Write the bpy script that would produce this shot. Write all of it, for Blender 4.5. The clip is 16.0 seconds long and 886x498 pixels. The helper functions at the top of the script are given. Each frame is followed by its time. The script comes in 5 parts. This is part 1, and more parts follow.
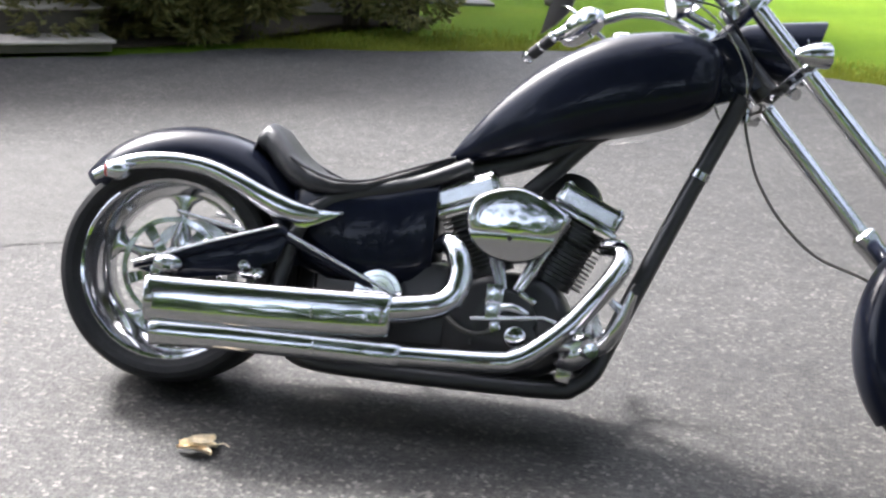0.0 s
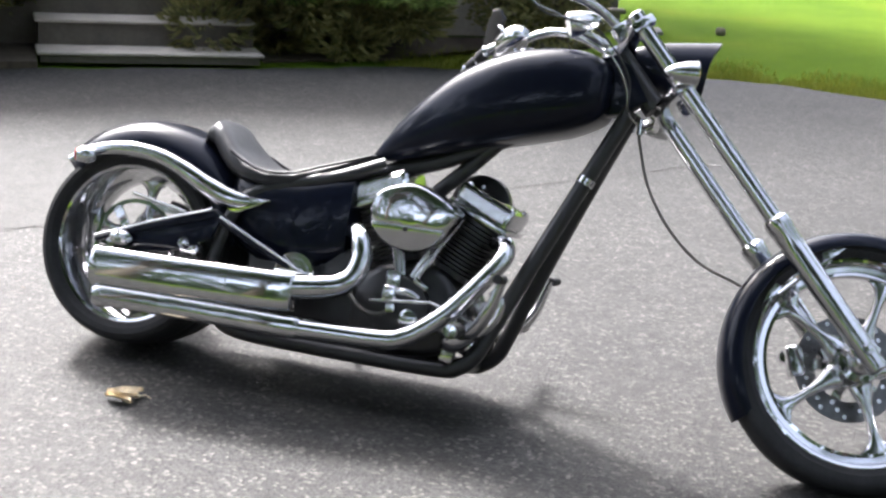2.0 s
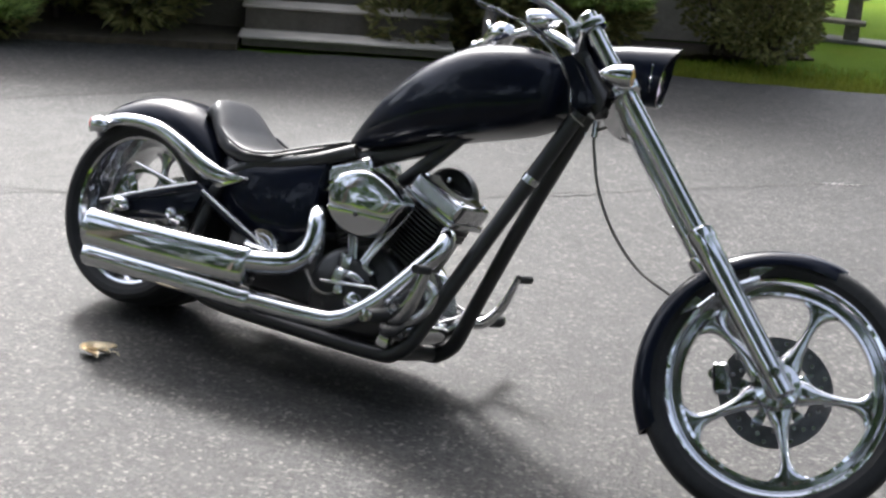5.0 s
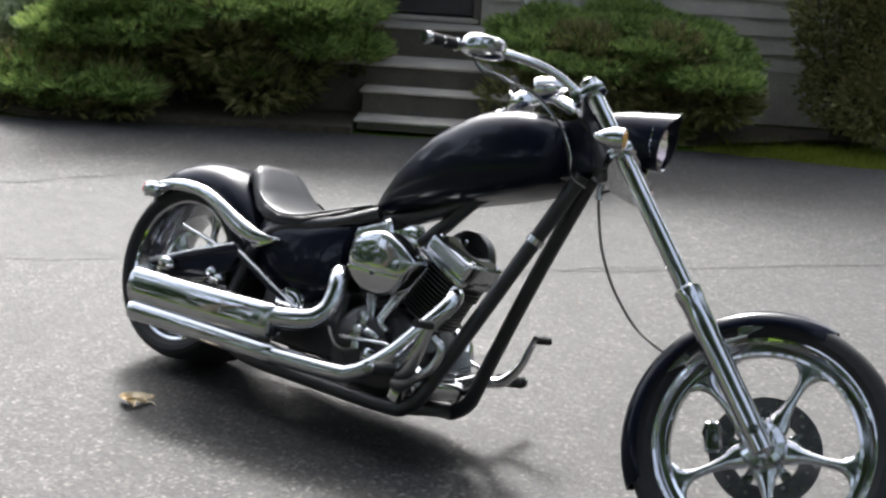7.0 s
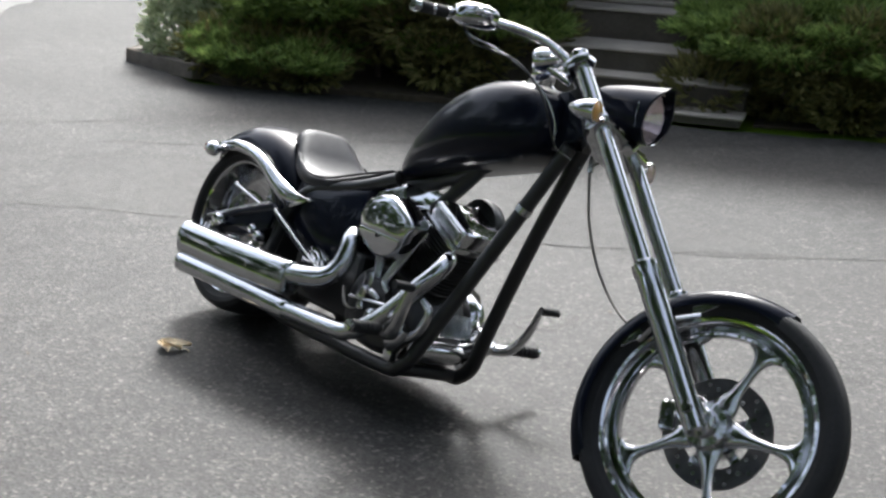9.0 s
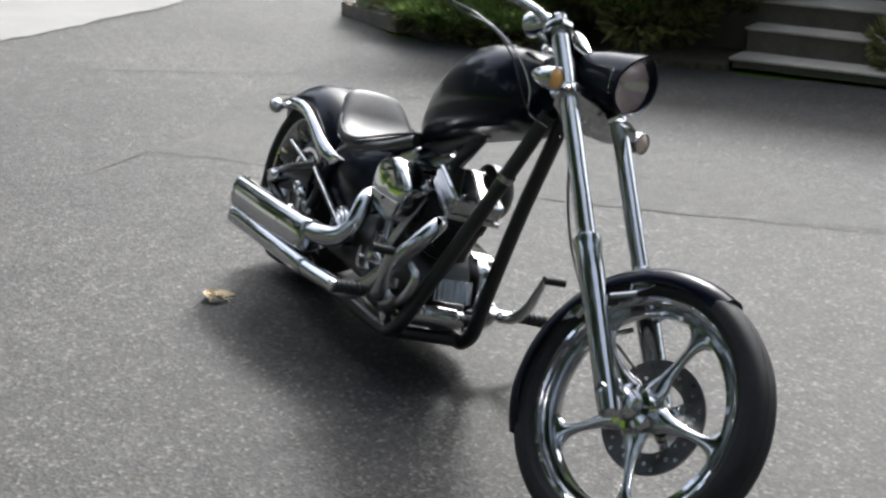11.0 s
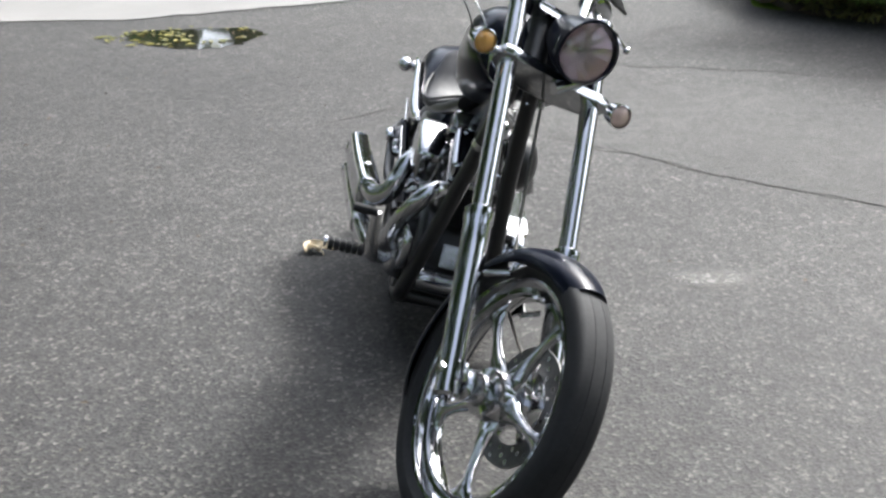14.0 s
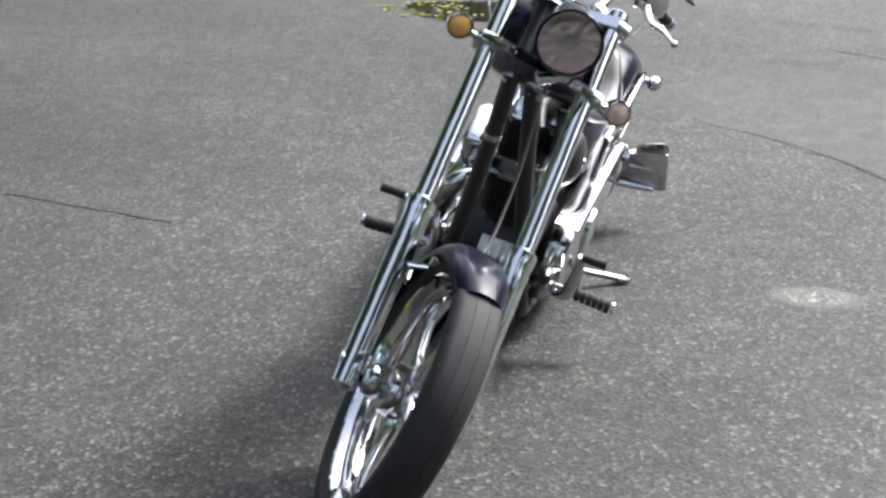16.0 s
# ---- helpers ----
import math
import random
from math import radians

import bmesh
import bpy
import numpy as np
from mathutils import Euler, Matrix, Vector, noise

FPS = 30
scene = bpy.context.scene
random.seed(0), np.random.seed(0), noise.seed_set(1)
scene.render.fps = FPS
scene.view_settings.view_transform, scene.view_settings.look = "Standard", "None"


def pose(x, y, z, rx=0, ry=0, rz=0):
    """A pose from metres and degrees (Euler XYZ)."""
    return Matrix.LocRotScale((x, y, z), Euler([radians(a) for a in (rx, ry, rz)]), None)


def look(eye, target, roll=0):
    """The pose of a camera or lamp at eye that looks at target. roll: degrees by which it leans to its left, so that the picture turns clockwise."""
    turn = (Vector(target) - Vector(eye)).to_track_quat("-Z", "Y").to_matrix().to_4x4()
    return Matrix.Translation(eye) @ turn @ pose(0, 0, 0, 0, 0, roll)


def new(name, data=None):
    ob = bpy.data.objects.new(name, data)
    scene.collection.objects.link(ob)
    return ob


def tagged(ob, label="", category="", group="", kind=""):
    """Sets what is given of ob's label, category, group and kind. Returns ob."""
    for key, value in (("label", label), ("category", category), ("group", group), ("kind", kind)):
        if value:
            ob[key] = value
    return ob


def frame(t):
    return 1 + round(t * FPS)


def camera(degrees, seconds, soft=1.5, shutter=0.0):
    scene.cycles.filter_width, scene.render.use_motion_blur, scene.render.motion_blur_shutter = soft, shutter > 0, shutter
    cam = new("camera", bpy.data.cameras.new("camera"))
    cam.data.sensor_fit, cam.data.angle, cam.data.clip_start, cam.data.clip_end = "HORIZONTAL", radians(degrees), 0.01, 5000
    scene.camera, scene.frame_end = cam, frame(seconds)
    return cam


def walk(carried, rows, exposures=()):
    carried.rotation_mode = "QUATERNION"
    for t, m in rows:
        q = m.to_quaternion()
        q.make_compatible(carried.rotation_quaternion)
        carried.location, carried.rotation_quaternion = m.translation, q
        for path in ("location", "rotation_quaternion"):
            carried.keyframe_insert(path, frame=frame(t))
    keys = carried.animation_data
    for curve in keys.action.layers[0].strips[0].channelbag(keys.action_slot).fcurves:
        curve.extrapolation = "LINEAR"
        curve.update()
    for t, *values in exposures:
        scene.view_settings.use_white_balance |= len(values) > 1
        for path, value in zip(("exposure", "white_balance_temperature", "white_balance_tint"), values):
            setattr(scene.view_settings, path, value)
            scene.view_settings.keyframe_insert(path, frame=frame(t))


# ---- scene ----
cam = camera(33.03, 16.0, soft=2.7)
PATH = [
    (0, (1.2837, -3.5325, 1.5287), (0.8243, -0.6935, 0.6750), 3.95),
    (0.5, (1.5613, -3.6265, 1.5469), (0.9712, -0.8107, 0.6967), 4.47),
    (1, (1.8907, -3.8203, 1.6058), (1.1790, -1.0355, 0.7466), 3.69),
    (1.5, (2.1242, -3.7699, 1.5911), (1.2713, -1.0187, 0.7525), 3.73),
    (2, (2.3469, -3.6698, 1.6088), (1.3451, -0.9677, 0.7749), 3.86),
    (2.5, (2.6141, -3.6031, 1.6395), (1.4561, -0.9618, 0.8133), 3.75),
    (3, (2.8512, -3.4946, 1.6644), (1.5474, -0.9213, 0.8407), 3.98),
    (3.5, (3.0173, -3.3605, 1.6703), (1.5981, -0.8531, 0.8346), 4.31),
    (4, (3.1453, -3.2736, 1.6818), (1.6459, -0.8257, 0.8102), 4.70),
    (6.5, (3.6713, -3.1350, 1.6458), (1.8554, -0.8841, 0.8484), 3.28),
    (7, (3.8254, -3.0489, 1.6421), (1.8977, -0.8648, 0.9253), 3.49),
    (7.5, (3.9631, -2.9838, 1.6413), (1.9489, -0.8669, 0.9621), 4.00),
    (8, (4.1138, -2.8964, 1.6437), (2.0186, -0.8649, 0.9490), 4.26),
    (8.5, (4.3155, -2.6489, 1.6369), (2.0872, -0.7785, 0.9047), 3.75),
    (9, (4.4803, -2.4444, 1.6513), (2.1541, -0.7167, 0.8743), 3.46),
    (11.5, (5.0090, -1.2969, 1.7501), (2.3204, -0.3359, 0.8292), 0.62),
    (12, (5.0839, -1.0062, 1.7715), (2.3413, -0.2285, 0.8370), -1.13),
    (12.5, (5.2052, -0.7428, 1.7881), (2.4250, -0.1336, 0.8398), -1.25),
    (13, (5.2254, -0.4707, 1.7631), (2.4127, -0.0504, 0.8082), -0.35),
    (13.5, (5.1882, -0.2019, 1.7218), (2.3553, 0.0190, 0.7595), -0.30),
    (14, (5.1566, 0.0479, 1.7038), (2.3194, 0.0668, 0.7290), -0.21),
    (14.5, (5.1512, 0.3020, 1.7226), (2.3249, 0.1177, 0.7335), -0.02),
    (15, (5.1062, 0.5617, 1.7317), (2.3061, 0.1744, 0.7270), -0.11),
    (15.5, (4.9707, 0.8827, 1.7026), (2.2174, 0.2554, 0.6899), -0.80),
    (16, (4.8746, 1.1729, 1.6896), (2.1845, 0.3141, 0.6767), -0.93),
]
# seconds, stops, kelvin, tint
EXPOSURES = [(0, 2.8, 6250, 12), (2, 2.7, 6250, 12), (4, 2.4, 6250, 11), (6.5, 2.1, 6250, 9), (7.5, 2.15, 6250, 9), (9, 1.8, 6200, 8), (12, 1.72, 6200, 8), (14, 1.97, 6200, 8), (16, 2.17, 6200, 8)]
walk(cam, [(t, look(eye, target, roll)) for t, eye, target, roll in PATH], EXPOSURES)

# ---------------------------------------------------------------- light
SUN_DIR = Vector((-0.84, 0.70, 1.0)).normalized()
world = bpy.data.worlds.new("sky")
scene.world = world
world.use_nodes = True
wn = world.node_tree.nodes
sky = wn.new("ShaderNodeTexSky")
sky.sky_type = 'NISHITA'
sky.sun_disc = False
sky.sun_elevation = math.asin(SUN_DIR.z)
sky.sun_rotation = math.atan2(SUN_DIR.x, SUN_DIR.y)
sky.air_density, sky.dust_density, sky.ozone_density = 0.8, 4.5, 0.6
wn["Background"].inputs["Strength"].default_value = 0.15
haze = wn.new("ShaderNodeHueSaturation")
haze.inputs["Saturation"].default_value = 0.5
world.node_tree.links.new(sky.outputs[0], haze.inputs["Color"])
world.node_tree.links.new(haze.outputs[0], wn["Background"].inputs["Color"])
sun_data = bpy.data.lights.new("sun", 'SUN')
sun_data.energy, sun_data.angle, sun_data.color = 2.0, radians(10.0), (1.0, 0.97, 0.93)
sun = new("sun", sun_data)
sun.matrix_world = look(SUN_DIR * 30, (0, 0, 0))

# ---------------------------------------------------------------- materials


def nodes_of(name):
    m = bpy.data.materials.new(name)
    m.use_nodes = True
    return m, m.node_tree.nodes, m.node_tree.links, m.node_tree.nodes["Principled BSDF"]


def bump_on(nt, links, bsdf, height, strength, distance):
    b = nt.new("ShaderNodeBump")
    b.inputs["Strength"].default_value = strength
    b.inputs["Distance"].default_value = distance
    links.new(height, b.inputs["Height"])
    links.new(b.outputs[0], bsdf.inputs["Normal"])
    return b


def noise_of(nt, links, scale, detail=4, rough=0.6, coords="Object", stretch=None):
    tc = nt.new("ShaderNodeTexCoord")
    n = nt.new("ShaderNodeTexNoise")
    n.inputs["Scale"].default_value = scale
    n.inputs["Detail"].default_value = detail
    n.inputs["Roughness"].default_value = rough
    if stretch:
        mp = nt.new("ShaderNodeMapping")
        mp.inputs["Scale"].default_value = stretch
        links.new(tc.outputs[coords], mp.inputs["Vector"])
        links.new(mp.outputs[0], n.inputs["Vector"])
    else:
        links.new(tc.outputs[coords], n.inputs["Vector"])
    return n


def ramp_of(nt, links, src, stops):
    r = nt.new("ShaderNodeValToRGB")
    while len(r.color_ramp.elements) < len(stops):
        r.color_ramp.elements.new(0.5)
    for e, (p, c) in zip(r.color_ramp.elements, stops):
        e.position, e.color = p, (*c, 1)
    links.new(src, r.inputs[0])
    return r


def mix_of(nt, links, fac, a, b, blend='MIX'):
    m = nt.new("ShaderNodeMix")
    m.data_type, m.blend_type = 'RGBA', blend
    for sock, v in ((m.inputs[0], fac), (m.inputs[6], a), (m.inputs[7], b)):
        if isinstance(v, (int, float)):
            sock.default_value = v
        elif isinstance(v, tuple):
            sock.default_value = (*v, 1)
        else:
            links.new(v, sock)
    return m.outputs[2]


def make_mat(name, colour, rough=0.5, metal=0.0, var=0.15, scale=20.0, bump=0.0, coat=0.0, spread=0.08, fine=None, coords="Object"):
    """A surface with two scales of colour and gloss variation."""
    m, nt, links, bsdf = nodes_of(name)
    n1 = noise_of(nt, links, scale, 5, 0.65, coords)
    n2 = noise_of(nt, links, fine or scale * 9, 3, 0.6, coords)
    dark = tuple(c * (1 - var) for c in colour)
    light = tuple(min(1, c * (1 + var)) for c in colour)
    r = ramp_of(nt, links, n1.outputs[0], [(0.3, dark), (0.7, light)])
    r2 = ramp_of(nt, links, n2.outputs[0], [(0.3, (1 - var,) * 3), (0.7, (1 + var * 0.2,) * 3)])
    links.new(mix_of(nt, links, 0.7, r.outputs[0], r2.outputs[0], 'MULTIPLY'), bsdf.inputs["Base Color"])
    rr = nt.new("ShaderNodeMapRange")
    rr.inputs["To Min"].default_value = max(0.02, rough - spread)
    rr.inputs["To Max"].default_value = rough + spread
    links.new(n1.outputs[0], rr.inputs["Value"])
    links.new(rr.outputs[0], bsdf.inputs["Roughness"])
    bsdf.inputs["Metallic"].default_value = metal
    bsdf.inputs["Coat Weight"].default_value = coat
    bsdf.inputs["Coat Roughness"].default_value = 0.03
    if bump:
        bump_on(nt, links, bsdf, n2.outputs[0], 0.5, bump)
    return m


CHROME = make_mat("chrome", (0.56, 0.565, 0.58), 0.045, 1.0, 0.06, 9, 0.0, 0, 0.03)


def hazed(m, share, rough):
    """Lays a share of rough gloss over a mirror-like metal, imitating bloom round sun glints."""
    nt, links = m.node_tree.nodes, m.node_tree.links
    base = nt["Principled BSDF"]
    gl = nt.new("ShaderNodeBsdfAnisotropic")
    gl.inputs["Roughness"].default_value = rough
    gl.inputs["Color"].default_value = (0.56, 0.565, 0.58, 1)
    mx = nt.new("ShaderNodeMixShader")
    mx.inputs[0].default_value = share
    links.new(base.outputs[0], mx.inputs[1])
    links.new(gl.outputs[0], mx.inputs[2])
    links.new(mx.outputs[0], nt["Material Output"].inputs["Surface"])


hazed(CHROME, 0.1, 0.2)
CHROME_WORN = make_mat("worn_chrome", (0.5, 0.505, 0.51), 0.16, 1.0, 0.12, 25, 0.0004, 0, 0.07)
ALUMINIUM = make_mat("polished_aluminium", (0.62, 0.63, 0.64), 0.24, 1.0, 0.15, 30, 0.0006, 0, 0.08)
PAINT = make_mat("black_blue_paint", (0.0055, 0.007, 0.014), 0.3, 0.0, 0.2, 6, 0.0, 0.24, 0.05)
PAINT.node_tree.nodes["Principled BSDF"].inputs["Specular IOR Level"].default_value = 0.05
BLACK_METAL = make_mat("satin_black_metal", (0.013, 0.013, 0.014), 0.4, 0.0, 0.25, 18, 0.0004, 0.12, 0.1)
RUBBER = make_mat("tyre_rubber", (0.021, 0.021, 0.022), 0.75, 0.0, 0.3, 14, 0.0008, 0, 0.1)
RUBBER.node_tree.nodes["Principled BSDF"].inputs["Specular IOR Level"].default_value = 0.3
LEATHER = make_mat("black_leather", (0.022, 0.022, 0.025), 0.46, 0.0, 0.25, 60, 0.0007, 0, 0.08, 420)
LEATHER.node_tree.nodes["Principled BSDF"].inputs["Specular IOR Level"].default_value = 0.3
STEEL_DARK = make_mat("dark_steel", (0.15, 0.15, 0.152), 0.35, 1.0, 0.25, 40, 0.0005)
CABLE = make_mat("braided_hose", (0.10, 0.095, 0.085), 0.45, 0.4, 0.3, 200)
AMBER = make_mat("amber_lens", (0.78, 0.4, 0.1), 0.12, 0.0, 0.1, 60, 0.001, 1.0)
SMOKE = make_mat("clear_lens_dim", (0.68, 0.5, 0.42), 0.12, 0.0, 0.12, 60, 0.001, 1.0)
RED_LENS = make_mat("red_lens", (0.35, 0.02, 0.015), 0.15, 0.0, 0.1, 60, 0, 1.0)
REFLECTOR = make_mat("lamp_reflector", (0.97, 0.88, 0.88), 0.14, 1.0, 0.05, 40, 0.001)


def glass_mat():
    """Thin clear cover glass: light passes, with a faint gloss on it."""
    m, nt, links, bsdf = nodes_of("lamp_glass")
    clear = nt.new("ShaderNodeBsdfTransparent")
    clear.inputs["Color"].default_value = (0.98, 0.95, 0.95, 1)
    gloss = nt.new("ShaderNodeBsdfAnisotropic")
    gloss.inputs["Roughness"].default_value = 0.04
    mx = nt.new("ShaderNodeMixShader")
    mx.inputs[0].default_value = 0.08
    links.new(clear.outputs[0], mx.inputs[1])
    links.new(gloss.outputs[0], mx.inputs[2])
    links.new(mx.outputs[0], nt["Material Output"].inputs["Surface"])
    nt.remove(bsdf)
    return m


GLASS = glass_mat()


def asphalt_mat(name, shade=1.0, grain=92, contrast=1.0):
    """Worn asphalt: pale and dark stones set in grey binder, blotched at two larger scales."""
    m, nt, links, bsdf = nodes_of(name)
    big = noise_of(nt, links, 0.55, 6, 0.6)
    mid = noise_of(nt, links, 9.0, 6, 0.75)
    tc = nt.new("ShaderNodeTexCoord")
    vor = nt.new("ShaderNodeTexVoronoi")
    vor.inputs["Scale"].default_value = grain
    links.new(tc.outputs["Object"], vor.inputs["Vector"])
    grit = noise_of(nt, links, 260, 3, 0.7)
    base = ramp_of(nt, links, big.outputs[0], [(0.26, tuple(shade * c for c in (0.02, 0.0196, 0.019))), (0.74, tuple(shade * c for c in (0.048, 0.047, 0.0452)))])
    blot = ramp_of(nt, links, mid.outputs[0], [(0.32, (0.58, 0.57, 0.55)), (0.68, (1.28,) * 3)])
    c = mix_of(nt, links, 0.8, base.outputs[0], blot.outputs[0], 'MULTIPLY')
    hue = nt.new("ShaderNodeSeparateColor")
    links.new(vor.outputs["Color"], hue.inputs[0])
    stone = ramp_of(nt, links, hue.outputs[0], [(0.0, (0.42, 0.42, 0.42)), (0.45, (0.85,) * 3), (0.8, (1.2, 1.18, 1.14)), (0.92, (1.9, 1.85, 1.76)), (1.0, (3.5, 3.4, 3.15))])
    c = mix_of(nt, links, min(1.0, 0.92 * contrast), c, stone.outputs[0], 'MULTIPLY')
    gr = ramp_of(nt, links, grit.outputs[0], [(0.35, (0.62,) * 3), (0.68, (1.3,) * 3)])
    c = mix_of(nt, links, 0.6, c, gr.outputs[0], 'MULTIPLY')
    links.new(c, bsdf.inputs["Base Color"])
    bsdf.inputs["Roughness"].default_value = 0.72
    bsdf.inputs["Specular IOR Level"].default_value = 0.27
    b1 = bump_on(nt, links, bsdf, vor.outputs["Distance"], 0.55, 0.004)
    b2 = nt.new("ShaderNodeBump")
    b2.inputs["Strength"].default_value, b2.inputs["Distance"].default_value = 0.4, 0.003
    links.new(grit.outputs[0], b2.inputs["Height"])
    links.new(b2.outputs[0], b1.inputs["Normal"])
    return m


ASPHALT = asphalt_mat("worn_asphalt")
ASPHALT_PALE = asphalt_mat("smoother_asphalt", 1.16, 170, 0.7)
PATCH = asphalt_mat("newer_asphalt", 0.78, 68)
# for the lawn slab, and for far pavement whose sun glare is coloured in
CONCRETE_AND_GLARE = make_mat("concrete_and_glare", (0.16, 0.155, 0.148), 0.85, 0, 0.14, 1.2, 0.002, 0, 0.05, 90)
CRACK = make_mat("crack_tar", (0.022, 0.021, 0.019), 0.8, 0, 0.3, 8, 0.001)


def chalk_mat():
    """Pale rubbed stone dust, thinning out from the middle of the mark to its rim."""
    m = make_mat("pale_scuff", (0.17, 0.165, 0.155), 0.9, 0, 0.3, 30, 0.001)
    nt, links = m.node_tree.nodes, m.node_tree.links
    speck = noise_of(nt, links, 60, 5, 0.75)
    cover = ramp_of(nt, links, speck.outputs[0], [(0.36, (0.1,) * 3), (0.6, (1.0,) * 3)])
    tc = nt.new("ShaderNodeTexCoord")
    far = nt.new("ShaderNodeVectorMath")
    far.operation = 'DISTANCE'
    far.inputs[1].default_value = (0.5, 0.5, 0.5)
    flat = nt.new("ShaderNodeVectorMath")
    flat.operation = 'MULTIPLY_ADD'
    flat.inputs[1].default_value, flat.inputs[2].default_value = (1, 1, 0), (0, 0, 0.5)
    links.new(tc.outputs["Generated"], flat.inputs[0])
    links.new(flat.outputs[0], far.inputs[0])
    fade = ramp_of(nt, links, far.outputs["Value"], [(0.05, (1.0,) * 3), (0.28, (0.7,) * 3), (0.47, (0.0,) * 3)])
    links.new(mix_of(nt, links, 1.0, cover.outputs[0], fade.outputs[0], 'MULTIPLY'), m.node_tree.nodes["Principled BSDF"].inputs["Alpha"])
    return m


CHALK = chalk_mat()
WATER = make_mat("puddle_water", (0.02, 0.018, 0.014), 0.04, 0, 0.3, 3, 0.0, 0.0, 0.01)
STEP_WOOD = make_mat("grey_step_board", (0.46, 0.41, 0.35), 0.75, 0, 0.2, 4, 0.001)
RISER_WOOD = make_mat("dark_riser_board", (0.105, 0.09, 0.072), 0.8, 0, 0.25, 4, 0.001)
SIDING = make_mat("grey_brown_siding", (0.43, 0.385, 0.325), 0.75, 0, 0.15, 3, 0.001)
SKIRT = make_mat("foundation_plaster", (0.42, 0.375, 0.315), 0.9, 0, 0.2, 3, 0.003)
DOOR_DARK = make_mat("dark_door", (0.05, 0.045, 0.045), 0.5, 0, 0.2, 4, 0.0)
WHITE_TRIM = make_mat("white_trim", (0.72, 0.71, 0.68), 0.6, 0, 0.08, 6, 0.0)
SLAT = make_mat("pale_slat", (0.5, 0.47, 0.42), 0.75, 0, 0.15, 6, 0.001)
TIMBER = make_mat("weathered_timber", (0.2, 0.17, 0.14), 0.85, 0, 0.3, 9, 0.003)
ROOFING = make_mat("roof_shingle", (0.06, 0.055, 0.05), 0.9, 0, 0.3, 6, 0.004)
SOIL = make_mat("dark_mulch", (0.075, 0.058, 0.04), 0.95, 0, 0.4, 20, 0.01)
BARK = make_mat("bark", (0.1, 0.08, 0.06), 0.9, 0, 0.35, 14, 0.006)
STONE = make_mat("field_stone", (0.16, 0.14, 0.12), 0.9, 0, 0.3, 10, 0.004)
DRY_LEAF = make_mat("dry_leaf", (0.75, 0.62, 0.42), 0.7, 0, 0.35, 60, 0.001)


def foliage_mat(name, a, b, trans=0.25):
    m, nt, links, bsdf = nodes_of(name)
    g = nt.new("ShaderNodeNewGeometry")
    r = ramp_of(nt, links, g.outputs["Random Per Island"], [(0.0, a), (1.0, b)])
    n = noise_of(nt, links, 1.6, 3)
    sh = ramp_of(nt, links, n.outputs[0], [(0.3, (0.7,) * 3), (0.7, (1.15,) * 3)])
    links.new(mix_of(nt, links, 0.8, r.outputs[0], sh.outputs[0], 'MULTIPLY'), bsdf.inputs["Base Color"])
    bsdf.inputs["Roughness"].default_value = 0.55
    bsdf.inputs["Specular IOR Level"].default_value = 0.3
    t = nt.new("ShaderNodeBsdfTranslucent")
    links.new(r.outputs[0], t.inputs["Color"])
    mx = nt.new("ShaderNodeMixShader")
    mx.inputs[0].default_value = trans
    links.new(bsdf.outputs[0], mx.inputs[1])
    links.new(t.outputs[0], mx.inputs[2])
    links.new(mx.outputs[0], nt["Material Output"].inputs["Surface"])
    return m


JUNIPER = foliage_mat("juniper_green", (0.1, 0.175, 0.05), (0.44, 0.55, 0.17), 0.4)
VARIEGATED = foliage_mat("variegated_leaf", (0.26, 0.35, 0.15), (0.85, 0.86, 0.66))
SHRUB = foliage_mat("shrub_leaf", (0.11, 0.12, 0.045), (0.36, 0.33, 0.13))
GRASS = foliage_mat("grass_blade", (0.12, 0.155, 0.015), (0.27, 0.27, 0.04), 0.35)
LITTER = foliage_mat("wet_leaf_litter", (0.06, 0.07, 0.01), (0.26, 0.24, 0.03), 0.1)
TREE_LEAF = foliage_mat("tree_leaf", (0.024, 0.055, 0.013), (0.068, 0.12, 0.03))


def lawn_mat():
    m, nt, links, bsdf = nodes_of("lawn")
    big = noise_of(nt, links, 0.45, 5)
    fine = noise_of(nt, links, 60, 4, 0.7)
    r = ramp_of(nt, links, big.outputs[0], [(0.3, (0.062, 0.122, 0.008)), (0.55, (0.1, 0.165, 0.011)), (0.8, (0.15, 0.165, 0.018))])
    f = ramp_of(nt, links, fine.outputs[0], [(0.3, (0.55,) * 3), (0.7, (1.2,) * 3)])
    links.new(mix_of(nt, links, 0.9, r.outputs[0], f.outputs[0], 'MULTIPLY'), bsdf.inputs["Base Color"])
    bsdf.inputs["Roughness"].default_value = 1.0
    bsdf.inputs["Specular IOR Level"].default_value = 0.05
    bump_on(nt, links, bsdf, fine.outputs[0], 0.7, 0.02)
    return m


LAWN = lawn_mat()

# ---------------------------------------------------------------- mesh helpers


def mesh_object(name, bm, material, angle=35):
    bmesh.ops.recalc_face_normals(bm, faces=bm.faces[:])
    me = bpy.data.meshes.new(name)
    bm.to_mesh(me)
    bm.free()
    for p in me.polygons:
        p.use_smooth = True
    me.set_sharp_from_angle(angle=radians(angle))
    me.materials.append(material)
    return new(name, me)


def part(name, bm, material, parent, label="", angle=35):
    """One mesh object under a thing or a part."""
    ob = mesh_object(name, bm, material, angle)
    ob.parent = parent
    return tagged(ob, label)


def empty(name, m, label, category, group=""):
    ob = new(name)
    ob.empty_display_size = 0.1
    ob.matrix_basis = m
    return tagged(ob, label, category, group)


def V(*a):
    return Vector(a)


